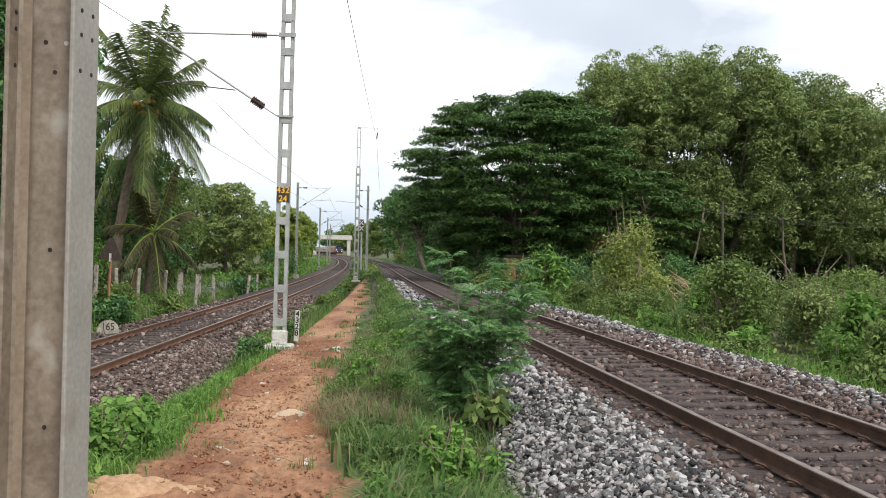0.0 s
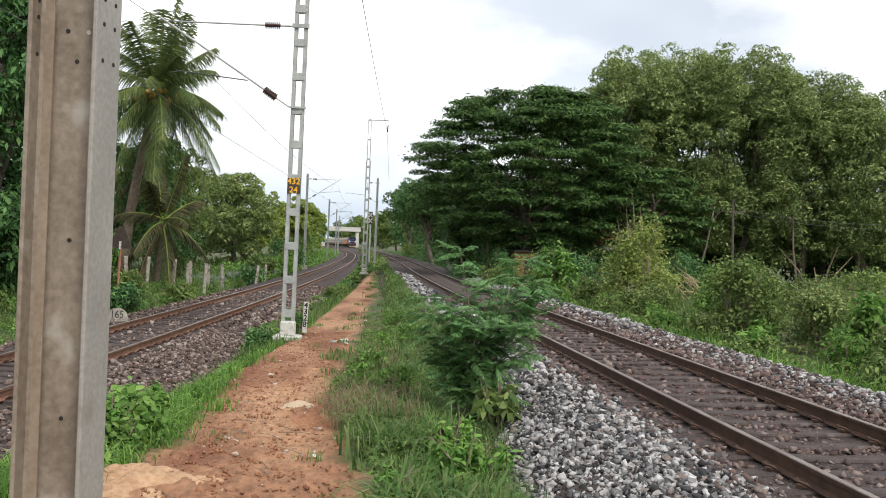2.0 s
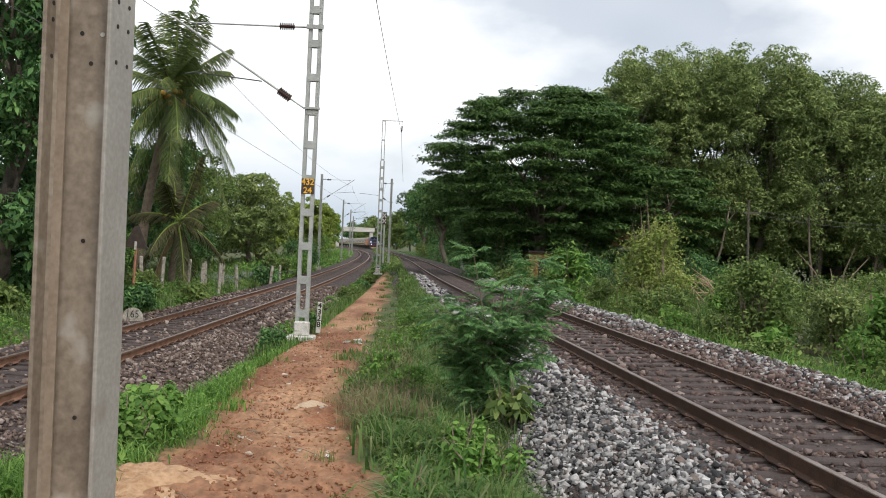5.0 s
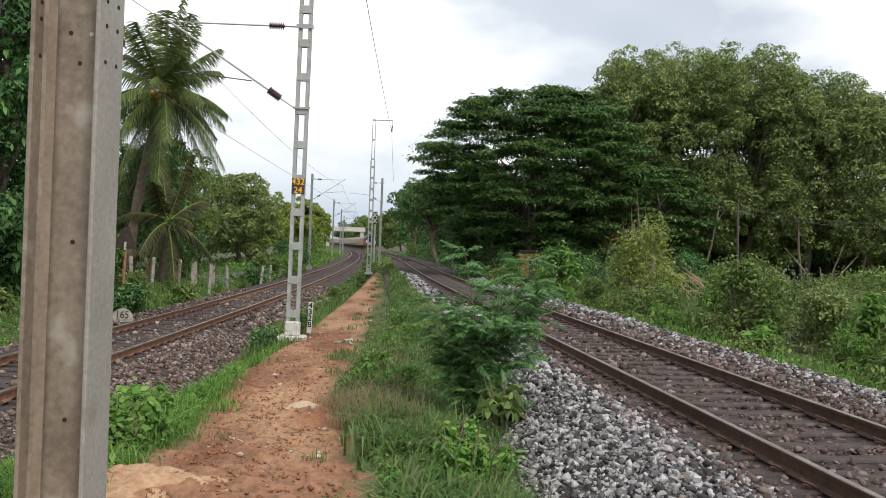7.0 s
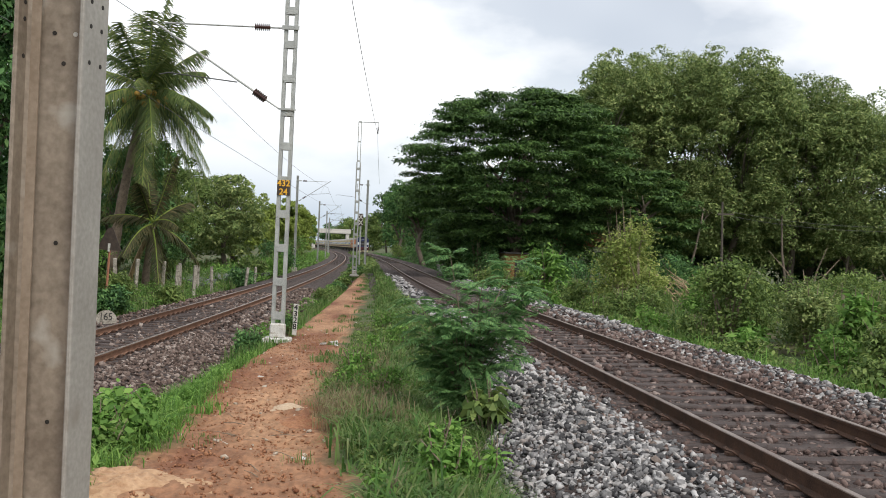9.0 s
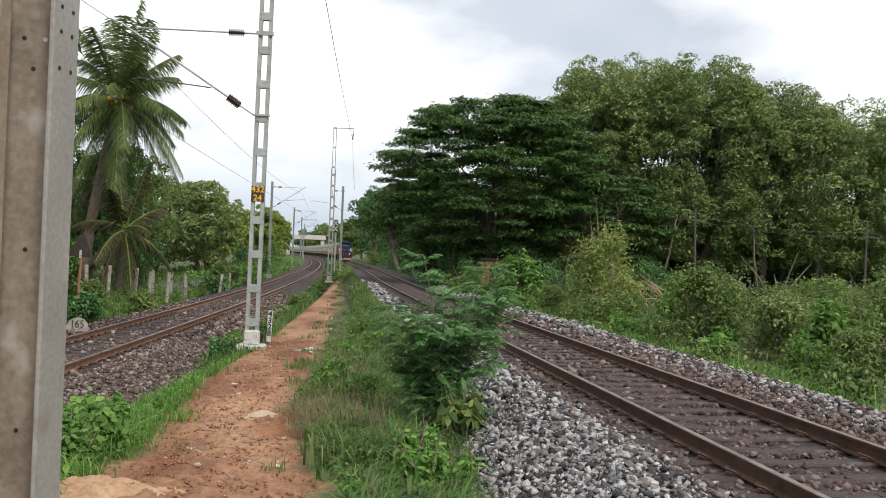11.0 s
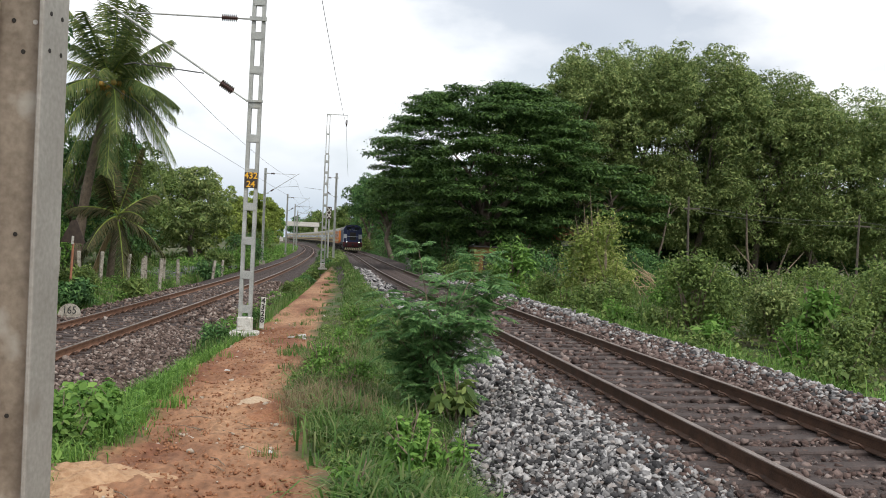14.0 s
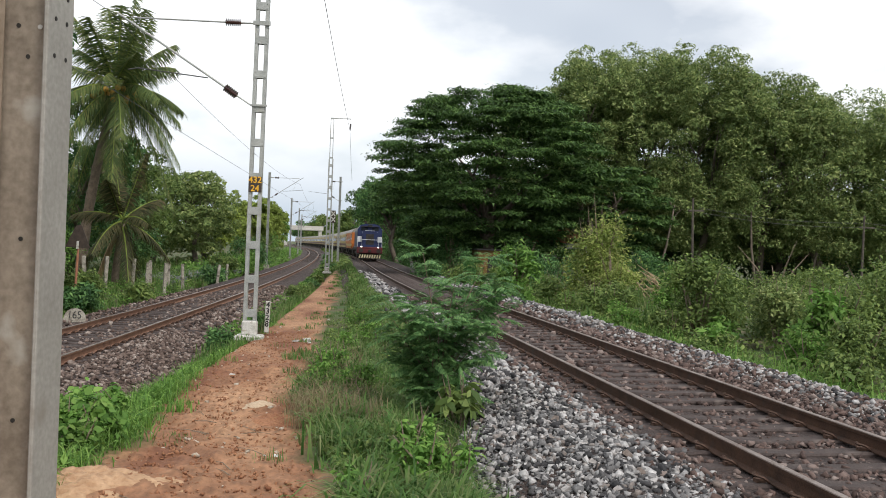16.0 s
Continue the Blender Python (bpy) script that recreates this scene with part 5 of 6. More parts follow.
build_tree("understorey tree with canopy shade put into its dark leaf colour", 17, 86, 16, 9, L_DEEP, 35, 26000, 0.32, 110, 0.25, low=-0.05, lobe=0.16, name="understorey_tree", group="understorey trees")
build_tree("understorey tree with canopy shade put into its dark leaf colour", 22, 80, 9.0, 6.5, L_DEEP, 30, 22000, 0.24, 120, 0.25, low=-0.05, lobe=0.15, name="understorey_tree", group="understorey trees")
build_tree("understorey tree with canopy shade put into its dark leaf colour", 34, 78, 8.5, 6.5, L_DEEP, 31, 22000, 0.24, 120, 0.25, low=-0.05, lobe=0.15, name="understorey_tree", group="understorey trees")
build_tree("understorey tree with canopy shade put into its dark leaf colour", 12, 82, 10.0, 6.0, L_DEEP, 32, 22000, 0.24, 120, 0.25, low=-0.05, lobe=0.15, name="understorey_tree", group="understorey trees")
for i, (x, y, h, s, m) in enumerate([(3.0, 92, 11.0, 5.0, L_DEEP), (1.5, 112, 11, 5.2, L_DARK), (-1.5, 145, 12.5, 6.2, L_DEEP), (-5.0, 185, 14, 7, L_MID), (-11, 240, 15, 8, L_DEEP), (-19, 300, 16, 9, L_MID), (10, 120, 15, 8, L_DEEP), (6, 165, 17, 9, L_DEEP), (-30, 380, 17, 11, L_MID), (-5, 280, 18, 12, L_DEEP), (-48, 480, 18, 14, L_MID)]):
    build_tree("leafy roadside tree along the line", x, y, h, s, m, 40 + i, 17000, 0.14 + y * 0.0014, 110, 0.3, low=-0.02, lobe=0.16, name="lineside_tree", group="lineside trees")
for i, (x, y, h, s, m) in enumerate([(1.9, 84, 11.5, 3.4, L_DARK), (-2.2, 108, 11.5, 4.2, L_DARK), (-4.6, 132, 13.0, 5.0, L_DEEP), (-7.8, 160, 14.0, 5.5, L_DARK)]):
    build_tree("dark tree leaning over the line", x, y, h, s, m, 100 + i, 22000, 0.14 + y * 0.0010, 120, 0.3, low=0.38, name="lineside_tree", group="lineside trees", lobe=0.17)
# Trees given L_YELLOW get their sunlit look from leaf colour.
for i, (x, y, h, s, m) in enumerate([(-18.6, 58, 9.0, 3.6, L_MID), (-17.5, 72, 8.4, 3.6, L_OLIVE), (-20, 86, 8.6, 3.8, L_YELLOW), (-23, 78, 9.0, 4.5, L_MID), (-18.6, 100, 7.8, 2.8, L_YELLOW), (-21.0, 122, 8.8, 3.0, L_YELLOW), (-24.5, 148, 9.0, 3.6, L_YELLOW), (-30, 180, 9.5, 5, L_BRIGHT), (-38, 220, 11, 6, L_YELLOW), (-48, 250, 12, 8, L_MID), (-62, 320, 13, 9, L_MID), (-90, 430, 16, 14, L_MID), (-60, 520, 16, 14, L_DEEP), (-24, 64, 9.5, 4.5, L_MID), (-31, 70, 9.5, 5.5, L_DEEP), (-40, 80, 11, 7, L_DEEP), (-34, 105, 10, 6, L_MID), (-46, 130, 12, 8, L_MID)]):
    build_tree("green tree beside the curving line", x, y, h, s, m, 60 + i, 24000, 0.11 + y * 0.0013, 120, 0.22, low=0.0, lobe=0.16, name="lineside_tree", group="lineside trees")
build_tree("dense dark green tree with large leaves", -16.2, 30.5, 15.5, 4.2, L_DEEP, 80, 62000, 0.21, 260, 0.35, low=-0.06, lobe=0.14, name="dense_tree", narrow=0.42, droop=0.6)
build_tree("dense dark green tree with large leaves", -21.0, 37, 14.5, 5.0, L_DEEP, 81, 30000, 0.24, 130, 0.35, low=-0.06, lobe=0.14, name="dense_tree", narrow=0.42, droop=0.6)
build_tree("dense dark green tree with large leaves", -20.5, 52, 11.0, 5.0, L_DEEP, 82, 18000, 0.24, 90, 0.3, low=0.0, lobe=0.15, name="dense_tree")
build_palm("tall coconut palm with hanging nuts and drooping fronds", -17.1, 46, 9.9, 1.5, 4.1, 38, 90, trunk=0.21, dry=0.0)
build_palm("short palm with withered drooping fronds", -14.5, 43.5, 3.0, 0.25, 2.8, 13, 91, nuts=False, trunk=0.14, dry=0.07, green=L_DULL)

# ---- bushes ----
L_SAPLING = leaf("pale_sapling_leaf", [(0.13, 0.19, 0.045), (0.20, 0.27, 0.065), (0.28, 0.34, 0.09), (0.36, 0.38, 0.13)], 0.35)


def bushes(label, seed, rows):
    """Rows of place, height, spread, leaf, leaf size and number of leaves."""
    for i, (x, y, h, s, m, sz, k) in enumerate(rows):
        build_bush(label, x, y, h, s, m, seed + i, k, sz, group="bushes beside the line")


bushes("leafy green bush beside the ballast", 120, [
    (7.4, 36, 4.9, 2.0, L_SAPLING, 0.115, 9500), (3.95, 34.5, 3.0, 1.05, L_BRIGHT, 0.18, 2600), (8.6, 26, 2.4, 1.6, L_MID, 0.11, 6000), (10.6, 25.5, 1.7, 1.2, L_MID, 0.10, 5000), (9.9, 20.5, 2.0, 1.3, L_MID, 0.10, 6000), (11.6, 21.5, 2.4, 1.5, L_MID, 0.10, 6000), (13.2, 23, 2.6, 1.6, L_MID, 0.11, 5000), (13.0, 28, 1.9, 1.6, L_MID, 0.11, 4500), (7.0, 31, 1.5, 1.2, L_MID, 0.11, 3500), (5.9, 38, 1.7, 1.2, L_MID, 0.12, 2600), (10.5, 33, 1.7, 1.5, L_MID, 0.11, 4500)])
bushes("leafy green bush beside the ballast", 131, [
    (14, 36, 1.7, 1.9, L_MID, 0.12, 4500), (18, 34, 1.9, 1.8, L_MID, 0.12, 4500), (2.6, 46, 1.9, 1.5, L_MID, 0.14, 2600), (1.0, 56, 1.6, 1.6, L_DEEP, 0.16, 2400), (2.2, 66, 2.4, 1.8, L_DEEP, 0.17, 2600), (1.2, 78, 2.6, 2.0, L_DEEP, 0.19, 2600), (-0.4, 95, 2.8, 2.2, L_DEEP, 0.2, 2600), (-1.8, 110, 3.0, 2.4, L_DEEP, 0.22, 2400), (-4.0, 130, 3.2, 2.6, L_DEEP, 0.24, 2400), (-7.5, 160, 3.4, 3.0, L_MID, 0.26, 2400), (20, 43, 1.7, 2.6, L_MID, 0.13, 4500)])
bushes("leafy green bush beside the ballast", 142, [
    (26, 45, 1.7, 2.8, L_MID, 0.13, 4000), (12, 46, 2.4, 2.2, L_DEEP, 0.16, 3500), (8, 50, 2.4, 2.4, L_DEEP, 0.16, 3500), (32, 46, 1.7, 3.0, L_MID, 0.13, 4000), (8.3, 23.6, 0.95, 0.5, L_BRIGHT, 0.15, 500), (9.2, 19.6, 1.9, 0.7, L_BRIGHT, 0.16, 800), (12.0, 18.2, 1.9, 1.2, L_MID, 0.10, 4500), (9.0, 30, 1.9, 1.3, L_BRIGHT, 0.12, 3500)])
bushes("leafy green bush beside the fence and line", 160, [
    (-9.9, 23.6, 0.55, 0.5, L_MID, 0.14, 3000), (-9.1, 23.9, 0.35, 0.3, L_MID, 0.14, 3000), (2.4, 61, 4.2, 2.0, L_DEEP, 0.17, 3000), (3.2, 57, 2.4, 1.2, L_DEEP, 0.16, 3000), (7.2, 60, 3.4, 1.6, L_DEEP, 0.17, 3000), (5.3, 55, 1.7, 0.8, L_MID, 0.16, 3000), (3.6, 54, 1.3, 0.9, L_MID, 0.16, 3000), (-11.6, 31, 1.2, 1.0, L_DEEP, 0.15, 3000), (-12.6, 34.5, 1.2, 1.1, L_MID, 0.15, 3000), (-11.3, 37, 0.9, 1.0, L_MID, 0.15, 3000), (-12.2, 54, 1.5, 1.2, L_DEEP, 0.16, 3000)])
bushes("leafy green bush beside the fence and line", 171, [
    (-13.4, 62, 1.7, 1.4, L_MID, 0.17, 3000), (-13.3, 70, 2.4, 1.6, L_BRIGHT, 0.17, 3000), (-14.6, 78, 3.4, 2.2, L_DEEP, 0.18, 3000), (-15.5, 88, 3.4, 2.4, L_MID, 0.18, 3000), (-17.5, 100, 3.6, 2.6, L_BRIGHT, 0.19, 3000), (-20, 115, 3.6, 2.8, L_MID, 0.20, 3000), (-24, 140, 4.0, 3.2, L_YELLOW, 0.21, 3000), (-30, 170, 4, 4, L_MID, 0.23, 3000), (-15.8, 33, 1.6, 1.6, L_MID, 0.15, 3000), (-16.8, 40, 4.0, 2.0, L_BRIGHT, 0.15, 3000), (-15.2, 48, 3.6, 2.0, L_DEEP, 0.16, 3000)])
bushes("leafy green bush beside the fence and line", 182, [
    (-7.6, 80, 1.0, 1.0, L_DEEP, 0.18, 3000), (-8.6, 92, 0.9, 1.0, L_MID, 0.19, 3000), (-6.9, 62, 0.7, 0.7, L_MID, 0.17, 3000), (-6.4, 56, 0.6, 0.6, L_DEEP, 0.16, 3000), (-15.5, 20, 1.6, 1.6, L_MID, 0.14, 3000), (-13.5, 25, 0.9, 1.3, L_MID, 0.15, 3000), (-11.9, 20.5, 0.8, 1.2, L_MID, 0.14, 3000)])
bushes("leafy bush between the two lines", 250, [(-8.4, 84, 1.0, 0.9, L_MID, 0.15, 1500), (-7.6, 74, 0.7, 0.7, L_MID, 0.13, 1200), (-9.6, 98, 1.1, 1.2, L_DEEP, 0.17, 1500), (-10.8, 115, 1.1, 1.4, L_MID, 0.18, 1500), (-13.5, 140, 1.2, 1.8, L_DEEP, 0.2, 1500)])
bushes("dense green bush under the large-leaved trees", 230, [(-17.6, 29, 3.2, 1.8, L_DEEP, 0.2, 3500), (-15.6, 27, 1.3, 1.2, L_MID, 0.14, 2500), (-19.5, 33, 3.6, 2.2, L_DEEP, 0.2, 3500), (-15.2, 23.5, 1.0, 1.2, L_MID, 0.13, 2500)])
bushes("leafy green bush beside the ballast", 260, [
    (7.0, 20.2, 1.0, 0.55, L_BRIGHT, 0.17, 420), (9.1, 19.6, 2.2, 0.6, L_BRIGHT, 0.19, 520), (7.9, 24.4, 2.5, 1.5, L_MID, 0.11, 6000), (9.6, 23.0, 2.0, 1.2, L_OLIVE, 0.10, 4500), (7.6, 33.5, 2.6, 1.3, L_SAPLING, 0.10, 4200), (8.7, 17.0, 1.5, 0.9, L_MID, 0.09, 4000), (6.3, 30.5, 1.6, 0.9, L_MID, 0.11, 2600), (11.0, 17.6, 2.3, 1.1, L_MID, 0.09, 5000)])
for i, y in enumerate(np.arange(15.5, 40, 2.1)):
    bushes("low leafy bush at the foot of the ballast", 280 + i, [(float(RIGHT(y)) + 4.6 + 0.5 * math.sin(i * 2.3), float(y), 0.85 + 0.3 * math.sin(i * 1.7), 0.75, (L_MID, L_BRIGHT, L_MID, L_OLIVE)[i % 4], 0.095, 1500)])
build_bush("small dark weed bush at the mast foot", -4.75, 22.2, 0.85, 0.55, L_DEEP, 190, 1500, 0.08)
build_bush("small dark weed bush at the mast foot", -3.95, 23.0, 0.75, 0.3, L_DEEP, 191, 700, 0.07)
build_bush("low green weed beside the soil path", -5.7, 44, 0.8, 0.9, L_MID, 192, 1500, 0.1)
build_bush("low green weed beside the soil path", -4.75, 25.5, 0.45, 0.5, L_BRIGHT, 193, 1200, 0.08)
build_bush("low green weed beside the soil path", -5.2, 30, 0.5, 0.6, L_BRIGHT, 194, 1200, 0.08)


def feather_leaf(rng, quads, p, d, ln, pairs, droop):
    """One twice-divided leaf: pinnae in pairs along an arching stalk, each of them a bent narrow strip with a toothed outline."""
    side = unit(np.cross(d, np.array([0, 0, 1.0])) + rng.normal(size=3) * 0.25)
    for j in range(pairs):
        w = 0.2 + 0.8 * j / (pairs - 1)
        q = p + d * ln * w - np.array([0, 0, droop * ln * w * w])
        pl = ln * (0.29 * math.sin(math.pi * (0.22 + 0.66 * w)) + 0.04)
        for s in (-1, 1):
            o = unit(side * s + d * 0.5 + np.array([0, 0, -0.10 - 0.25 * rng.random()]))
            wide = unit(np.cross(o, np.array([0, 0, 1.0])) + rng.normal(size=3) * 0.15) * 0.0095
            a, m, e = q + o * pl * 0.12, q + o * pl * 0.6, q + o * pl - np.array([0, 0, 0.16 * pl])
            quads.append([a - wide * 0.7, a + wide * 0.7, m + wide, m - wide])
            quads.append([m - wide, m + wide, e + wide * 0.35, e - wide * 0.35])


def build_feather_shrub():
    """The feathery shrub that grows between path and ballast: thin arching stems with twice-divided leaves."""
    rng = np.random.default_rng(200)
    t = thing("feathery_shrub", "feathery green shrub with twice-divided leaves on thin stems", "shrub", pose(0.36, 11.4, float(surface_z(0.36, 11.4)) - 0.02))
    quads = []
    stems = [(-0.26, 0.0, 2.20, 0), (0.56, 0.05, 2.14, 0)]
    for i in range(34):
        h = rng.uniform(0.8, 1.9)
        reach = 0.84 * math.sqrt(max(0.10, 1 - ((h - 1.4) / 0.8) ** 2))
        a = 2.4 * i
        stems.append((math.cos(a) * reach * rng.uniform(0.6, 1.0) + 0.05, math.sin(a) * reach * 0.7, h, 1))
    for i in range(12):
        a = 2.4 * i + 1
        stems.append((math.cos(a) * rng.uniform(0.15, 0.42), math.sin(a) * 0.3, rng.uniform(0.35, 0.95), 1))
    for tx, ty, tz, low in stems:
        e = Vector((tx, ty, tz))
        k = Vector((tx * 0.3, ty * 0.3, tz * 0.6))
        part("stem", Shape().tube([(0, 0, -0.1), k, e], [0.015, 0.010, 0.004], 6), M_TWIG, t)
        for i in range(17):
            u = 1.0 if i < 5 else rng.uniform(0.45, 1.0)
            p = np.array(k.lerp(e, (u - 0.45) / 0.55))
            a = rng.uniform(0, 6.283) if i > 1 else math.atan2(ty, tx) + rng.uniform(-0.7, 0.7)
            up = rng.uniform(-0.1, 0.75) if low else rng.uniform(0.1, 0.9)
            d = np.array([math.cos(a) * math.cos(up), math.sin(a) * math.cos(up), math.sin(up)])
            feather_leaf(rng, quads, p, d, rng.uniform(0.22, 0.42) if low else rng.uniform(0.32, 0.46), 15, rng.uniform(0.2, 0.6))
    part("foliage", cloud_mesh("foliage", quads, 4, L_FEATHER), L_FEATHER, t)


build_feather_shrub()
build_bush("leafy seedling with large soft leaves", 0.62, 10.6, 0.66, 0.40, L_MID, 205, 230, 0.15, z0=float(surface_z(0.62, 10.6)), lobes=6, narrow=0.4, droop=0.5)
build_bush("leafy heart-leaved weed beside the soil path", -3.25, 8.9, 0.42, 0.42, L_BRIGHT, 208, 1100, 0.068, narrow=0.75, droop=0.3, lobes=12)
build_bush("leafy heart-leaved weed beside the soil path", -2.95, 8.0, 0.34, 0.32, L_BRIGHT, 209, 800, 0.062, narrow=0.7, droop=0.3, lobes=12)
build_bush("leafy heart-leaved weed beside the soil path", -3.05, 8.5, 0.45, 0.36, L_BRIGHT, 206, 900, 0.07, narrow=0.75, droop=0.2, lobes=8)
build_bush("leafy heart-leaved weed beside the soil path", -3.5, 10.2, 0.42, 0.45, L_BRIGHT, 207, 1100, 0.07, narrow=0.75, droop=0.2, lobes=8)

for i, (x, y, h, s, k) in enumerate([(0.05, 6.7, 0.60, 0.28, 700), (0.34, 6.95, 0.58, 0.26, 600), (-0.28, 5.95, 0.46, 0.24, 500), (-1.34, 14.5, 0.75, 0.45, 900), (-1.35, 13.0, 0.42, 0.42, 700), (-0.75, 12.6, 0.5, 0.4, 700), (0.1, 8.2, 0.55, 0.28, 500), (-1.3, 17.5, 0.6, 0.4, 700), (-0.9, 20.5, 0.6, 0.5, 800), (-1.5, 25, 0.7, 0.5, 800)]):
    build_bush("bright leafy weed in the long grass", x, y, h, s, L_BRIGHT, 500 + i, k, 0.062, name="weed", group="weeds in the grass", stems=6, lobes=9, narrow=0.45, droop=0.35)

# ---- grass ----
def strip(rng, k, y0, y1, left, right):
    y = y0 + (y1 - y0) * rng.random(k) ** 1.3
    l, r = left(y), right(y)
    x = l + (r - l) * rng.random(k)
    return x, y


def grass(label, k, y0, y1, left, right, length, mat, seed, width=0.006, lean=0.6, clump=True):
    rng = np.random.default_rng(seed)
    if y0 > 12:
        k, width = int(k * 0.6), width * 1.4
    if clump:
        n = max(1, k // 26)
        cx, cy = strip(rng, n * 2, y0, y1, left, right)
        keep = np.argsort(-(lumps(cx, cy, 1.9, seed) + 0.5 * lumps(cx, cy, 5.1, seed + 1) + rng.normal(size=n * 2) * 0.6))[:n]
        cx, cy = cx[keep], cy[keep]
        i = rng.integers(0, n, k)
        r = rng.normal(size=(k, 2)) * 0.10
        x, y = cx[i] + r[:, 0], cy[i] + r[:, 1]
        length = length * rng.uniform(0.4, 1.45, n)[i]
    else:
        x, y = strip(rng, k, y0, y1, left, right)
    me = grass_mesh(rng, x, y, surface_z(x, y), length, mat, width, lean)
    return tagged(new("grass", me), label, "grass", kind="stuff")


def p_left(y): return np.interp(y, PATH_Y, PATH_L)
def p_right(y): return np.interp(y, PATH_Y, PATH_R)
def toe_right(y): return RIGHT(y) - np.interp(y, [8, 12, 18, 60], [3.5, 3.1, 2.55, 2.55])
def toe_left(y): return LEFT(y) + 2.95


grass("long green grass between path and ballast", 26000, 5, 16, lambda y: p_right(y) + 0.2, toe_right, 0.23, L_GRASS, 301, 0.0048, 1.35)
grass("long green grass between path and ballast", 30000, 14, 45, lambda y: p_right(y) + 0.25 + 0.5 * smoothstep(16, 24, y), toe_right, 0.25, L_GRASS, 302, 0.007, 1.2)
grass("long green grass between path and ballast", 14000, 40, 120, lambda y: np.where(y < 74, p_right(y) + 0.8, LEFT(y) + 3), toe_right, 0.32, L_GRASS, 303, 0.016)
grass("broad-bladed grass tufts beside the path", 2600, 5, 16, lambda y: p_right(y) + 0.0, lambda y: p_right(y) + 1.1, 0.32, L_GRASS, 321, 0.0095, 1.5)
grass("dry brown grass beside the path", 3500, 10, 17, lambda y: p_right(y) + 0.0, lambda y: p_right(y) + 0.9, 0.36, L_DRY, 304, 0.003, 1.1)
grass("green grass between soil path and the left ballast", 20000, 6, 22, toe_left, lambda y: p_left(y) + 0.05, 0.20, L_BRIGHT, 305, 0.005, 1.3)
grass("green grass between soil path and the left ballast", 16000, 20, 75, toe_left, lambda y: p_left(y) + 0.05, 0.30, L_GRASS, 306, 0.009)
grass("small green tufts on the soil path", 300, 7.5, 30, lambda y: p_left(y) + 0.2, lambda y: p_right(y) - 0.2, 0.08, L_GRASS, 311, 0.003)
grass("rank grass beyond the right-hand ballast", 14000, 10, 40, lambda y: RIGHT(y) + 3.3, lambda y: RIGHT(y) + 4.8, 0.42, L_BRIGHT, 307, 0.007, 1.2)
grass("rank grass beyond the right-hand ballast", 12000, 25, 100, lambda y: RIGHT(y) + 3.5, lambda y: RIGHT(y) + 14.0, 0.6, L_GRASS, 308, 0.015)
grass("grass between the left-hand line and the fence", 20000, 16, 60, lambda y: LEFT(y) - 8, lambda y: LEFT(y) - 2.9, 0.35, L_GRASS, 309, 0.009)
grass("grass between the left-hand line and the fence", 12000, 50, 160, lambda y: LEFT(y) - 12, lambda y: LEFT(y) - 2.9, 0.6, L_GRASS, 310, 0.02)
ground_cover("low leafy weeds between path and ballast", 26000, 5, 26, lambda y: p_right(y) + 0.1, toe_right, 0.27, 0.05, L_MID, 321)
ground_cover("low leafy weeds beside the left-hand ballast", 14000, 6, 26, toe_left, lambda y: p_left(y) + 0.05, 0.24, 0.06, L_BRIGHT, 322)
ground_cover("low leafy weeds between the lines", 26000, 22, 150, lambda y: np.where(y < 74, p_right(y) + 0.7, LEFT(y) + 2.0), lambda y: RIGHT(y) - 2.5, 0.3, 0.11, L_MID, 323)
grass("small tufts spreading over the soil path", 2600, 14, 72, lambda y: p_right(y) - 0.5, lambda y: p_right(y) + 0.2, 0.10, L_GRASS, 332, 0.007)
grass("small tufts spreading over the soil path", 2200, 11, 72, lambda y: p_left(y) - 0.2, lambda y: p_left(y) + 0.4, 0.10, L_BRIGHT, 333, 0.007)
grass("short grass at the edge of the soil path", 5000, 15, 74, lambda y: p_right(y) + 0.05, lambda y: p_right(y) + 0.8, 0.09, L_GRASS, 327, 0.008)
ground_cover("low leafy weeds beside the left-hand ballast", 14000, 24, 150, lambda y: LEFT(y) + 2.3, lambda y: np.where(y < 74, p_left(y) - 0.15, LEFT(y) + 3), 0.3, 0.10, L_BRIGHT, 326)
ground_cover("low leafy weeds beyond the right-hand ballast", 26000, 12, 60, lambda y: RIGHT(y) + 3.5, lambda y: RIGHT(y) + 16.0, 0.8, 0.12, L_MID, 324)
ground_cover("low leafy weeds beside the fence", 24000, 16, 90, lambda y: LEFT(y) - 14, lambda y: LEFT(y) - 3.1, 0.6, 0.11, L_MID, 325)

ground_cover("rank leafy growth between the far lines", 9000, 78, 240, lambda y: LEFT(y) + 2.6, lambda y: RIGHT(y) - 2.3, 0.75, 0.22, L_MID, 328)
ground_cover("rank leafy growth beside the curving line", 14000, 60, 260, lambda y: LEFT(y) - 7, lambda y: LEFT(y) - 2.6, 1.1, 0.22, L_BRIGHT, 329)
ground_cover("rank leafy growth under the lineside trees", 9000, 60, 240, lambda y: RIGHT(y) + 3.2, lambda y: RIGHT(y) + 7, 1.0, 0.22, L_DEEP, 330)
ground_cover("lush green growth before the fence", 16000, 20, 62, lambda y: LEFT(y) - 6.0, lambda y: LEFT(y) - 2.9, 0.55, 0.085, L_BRIGHT, 331)


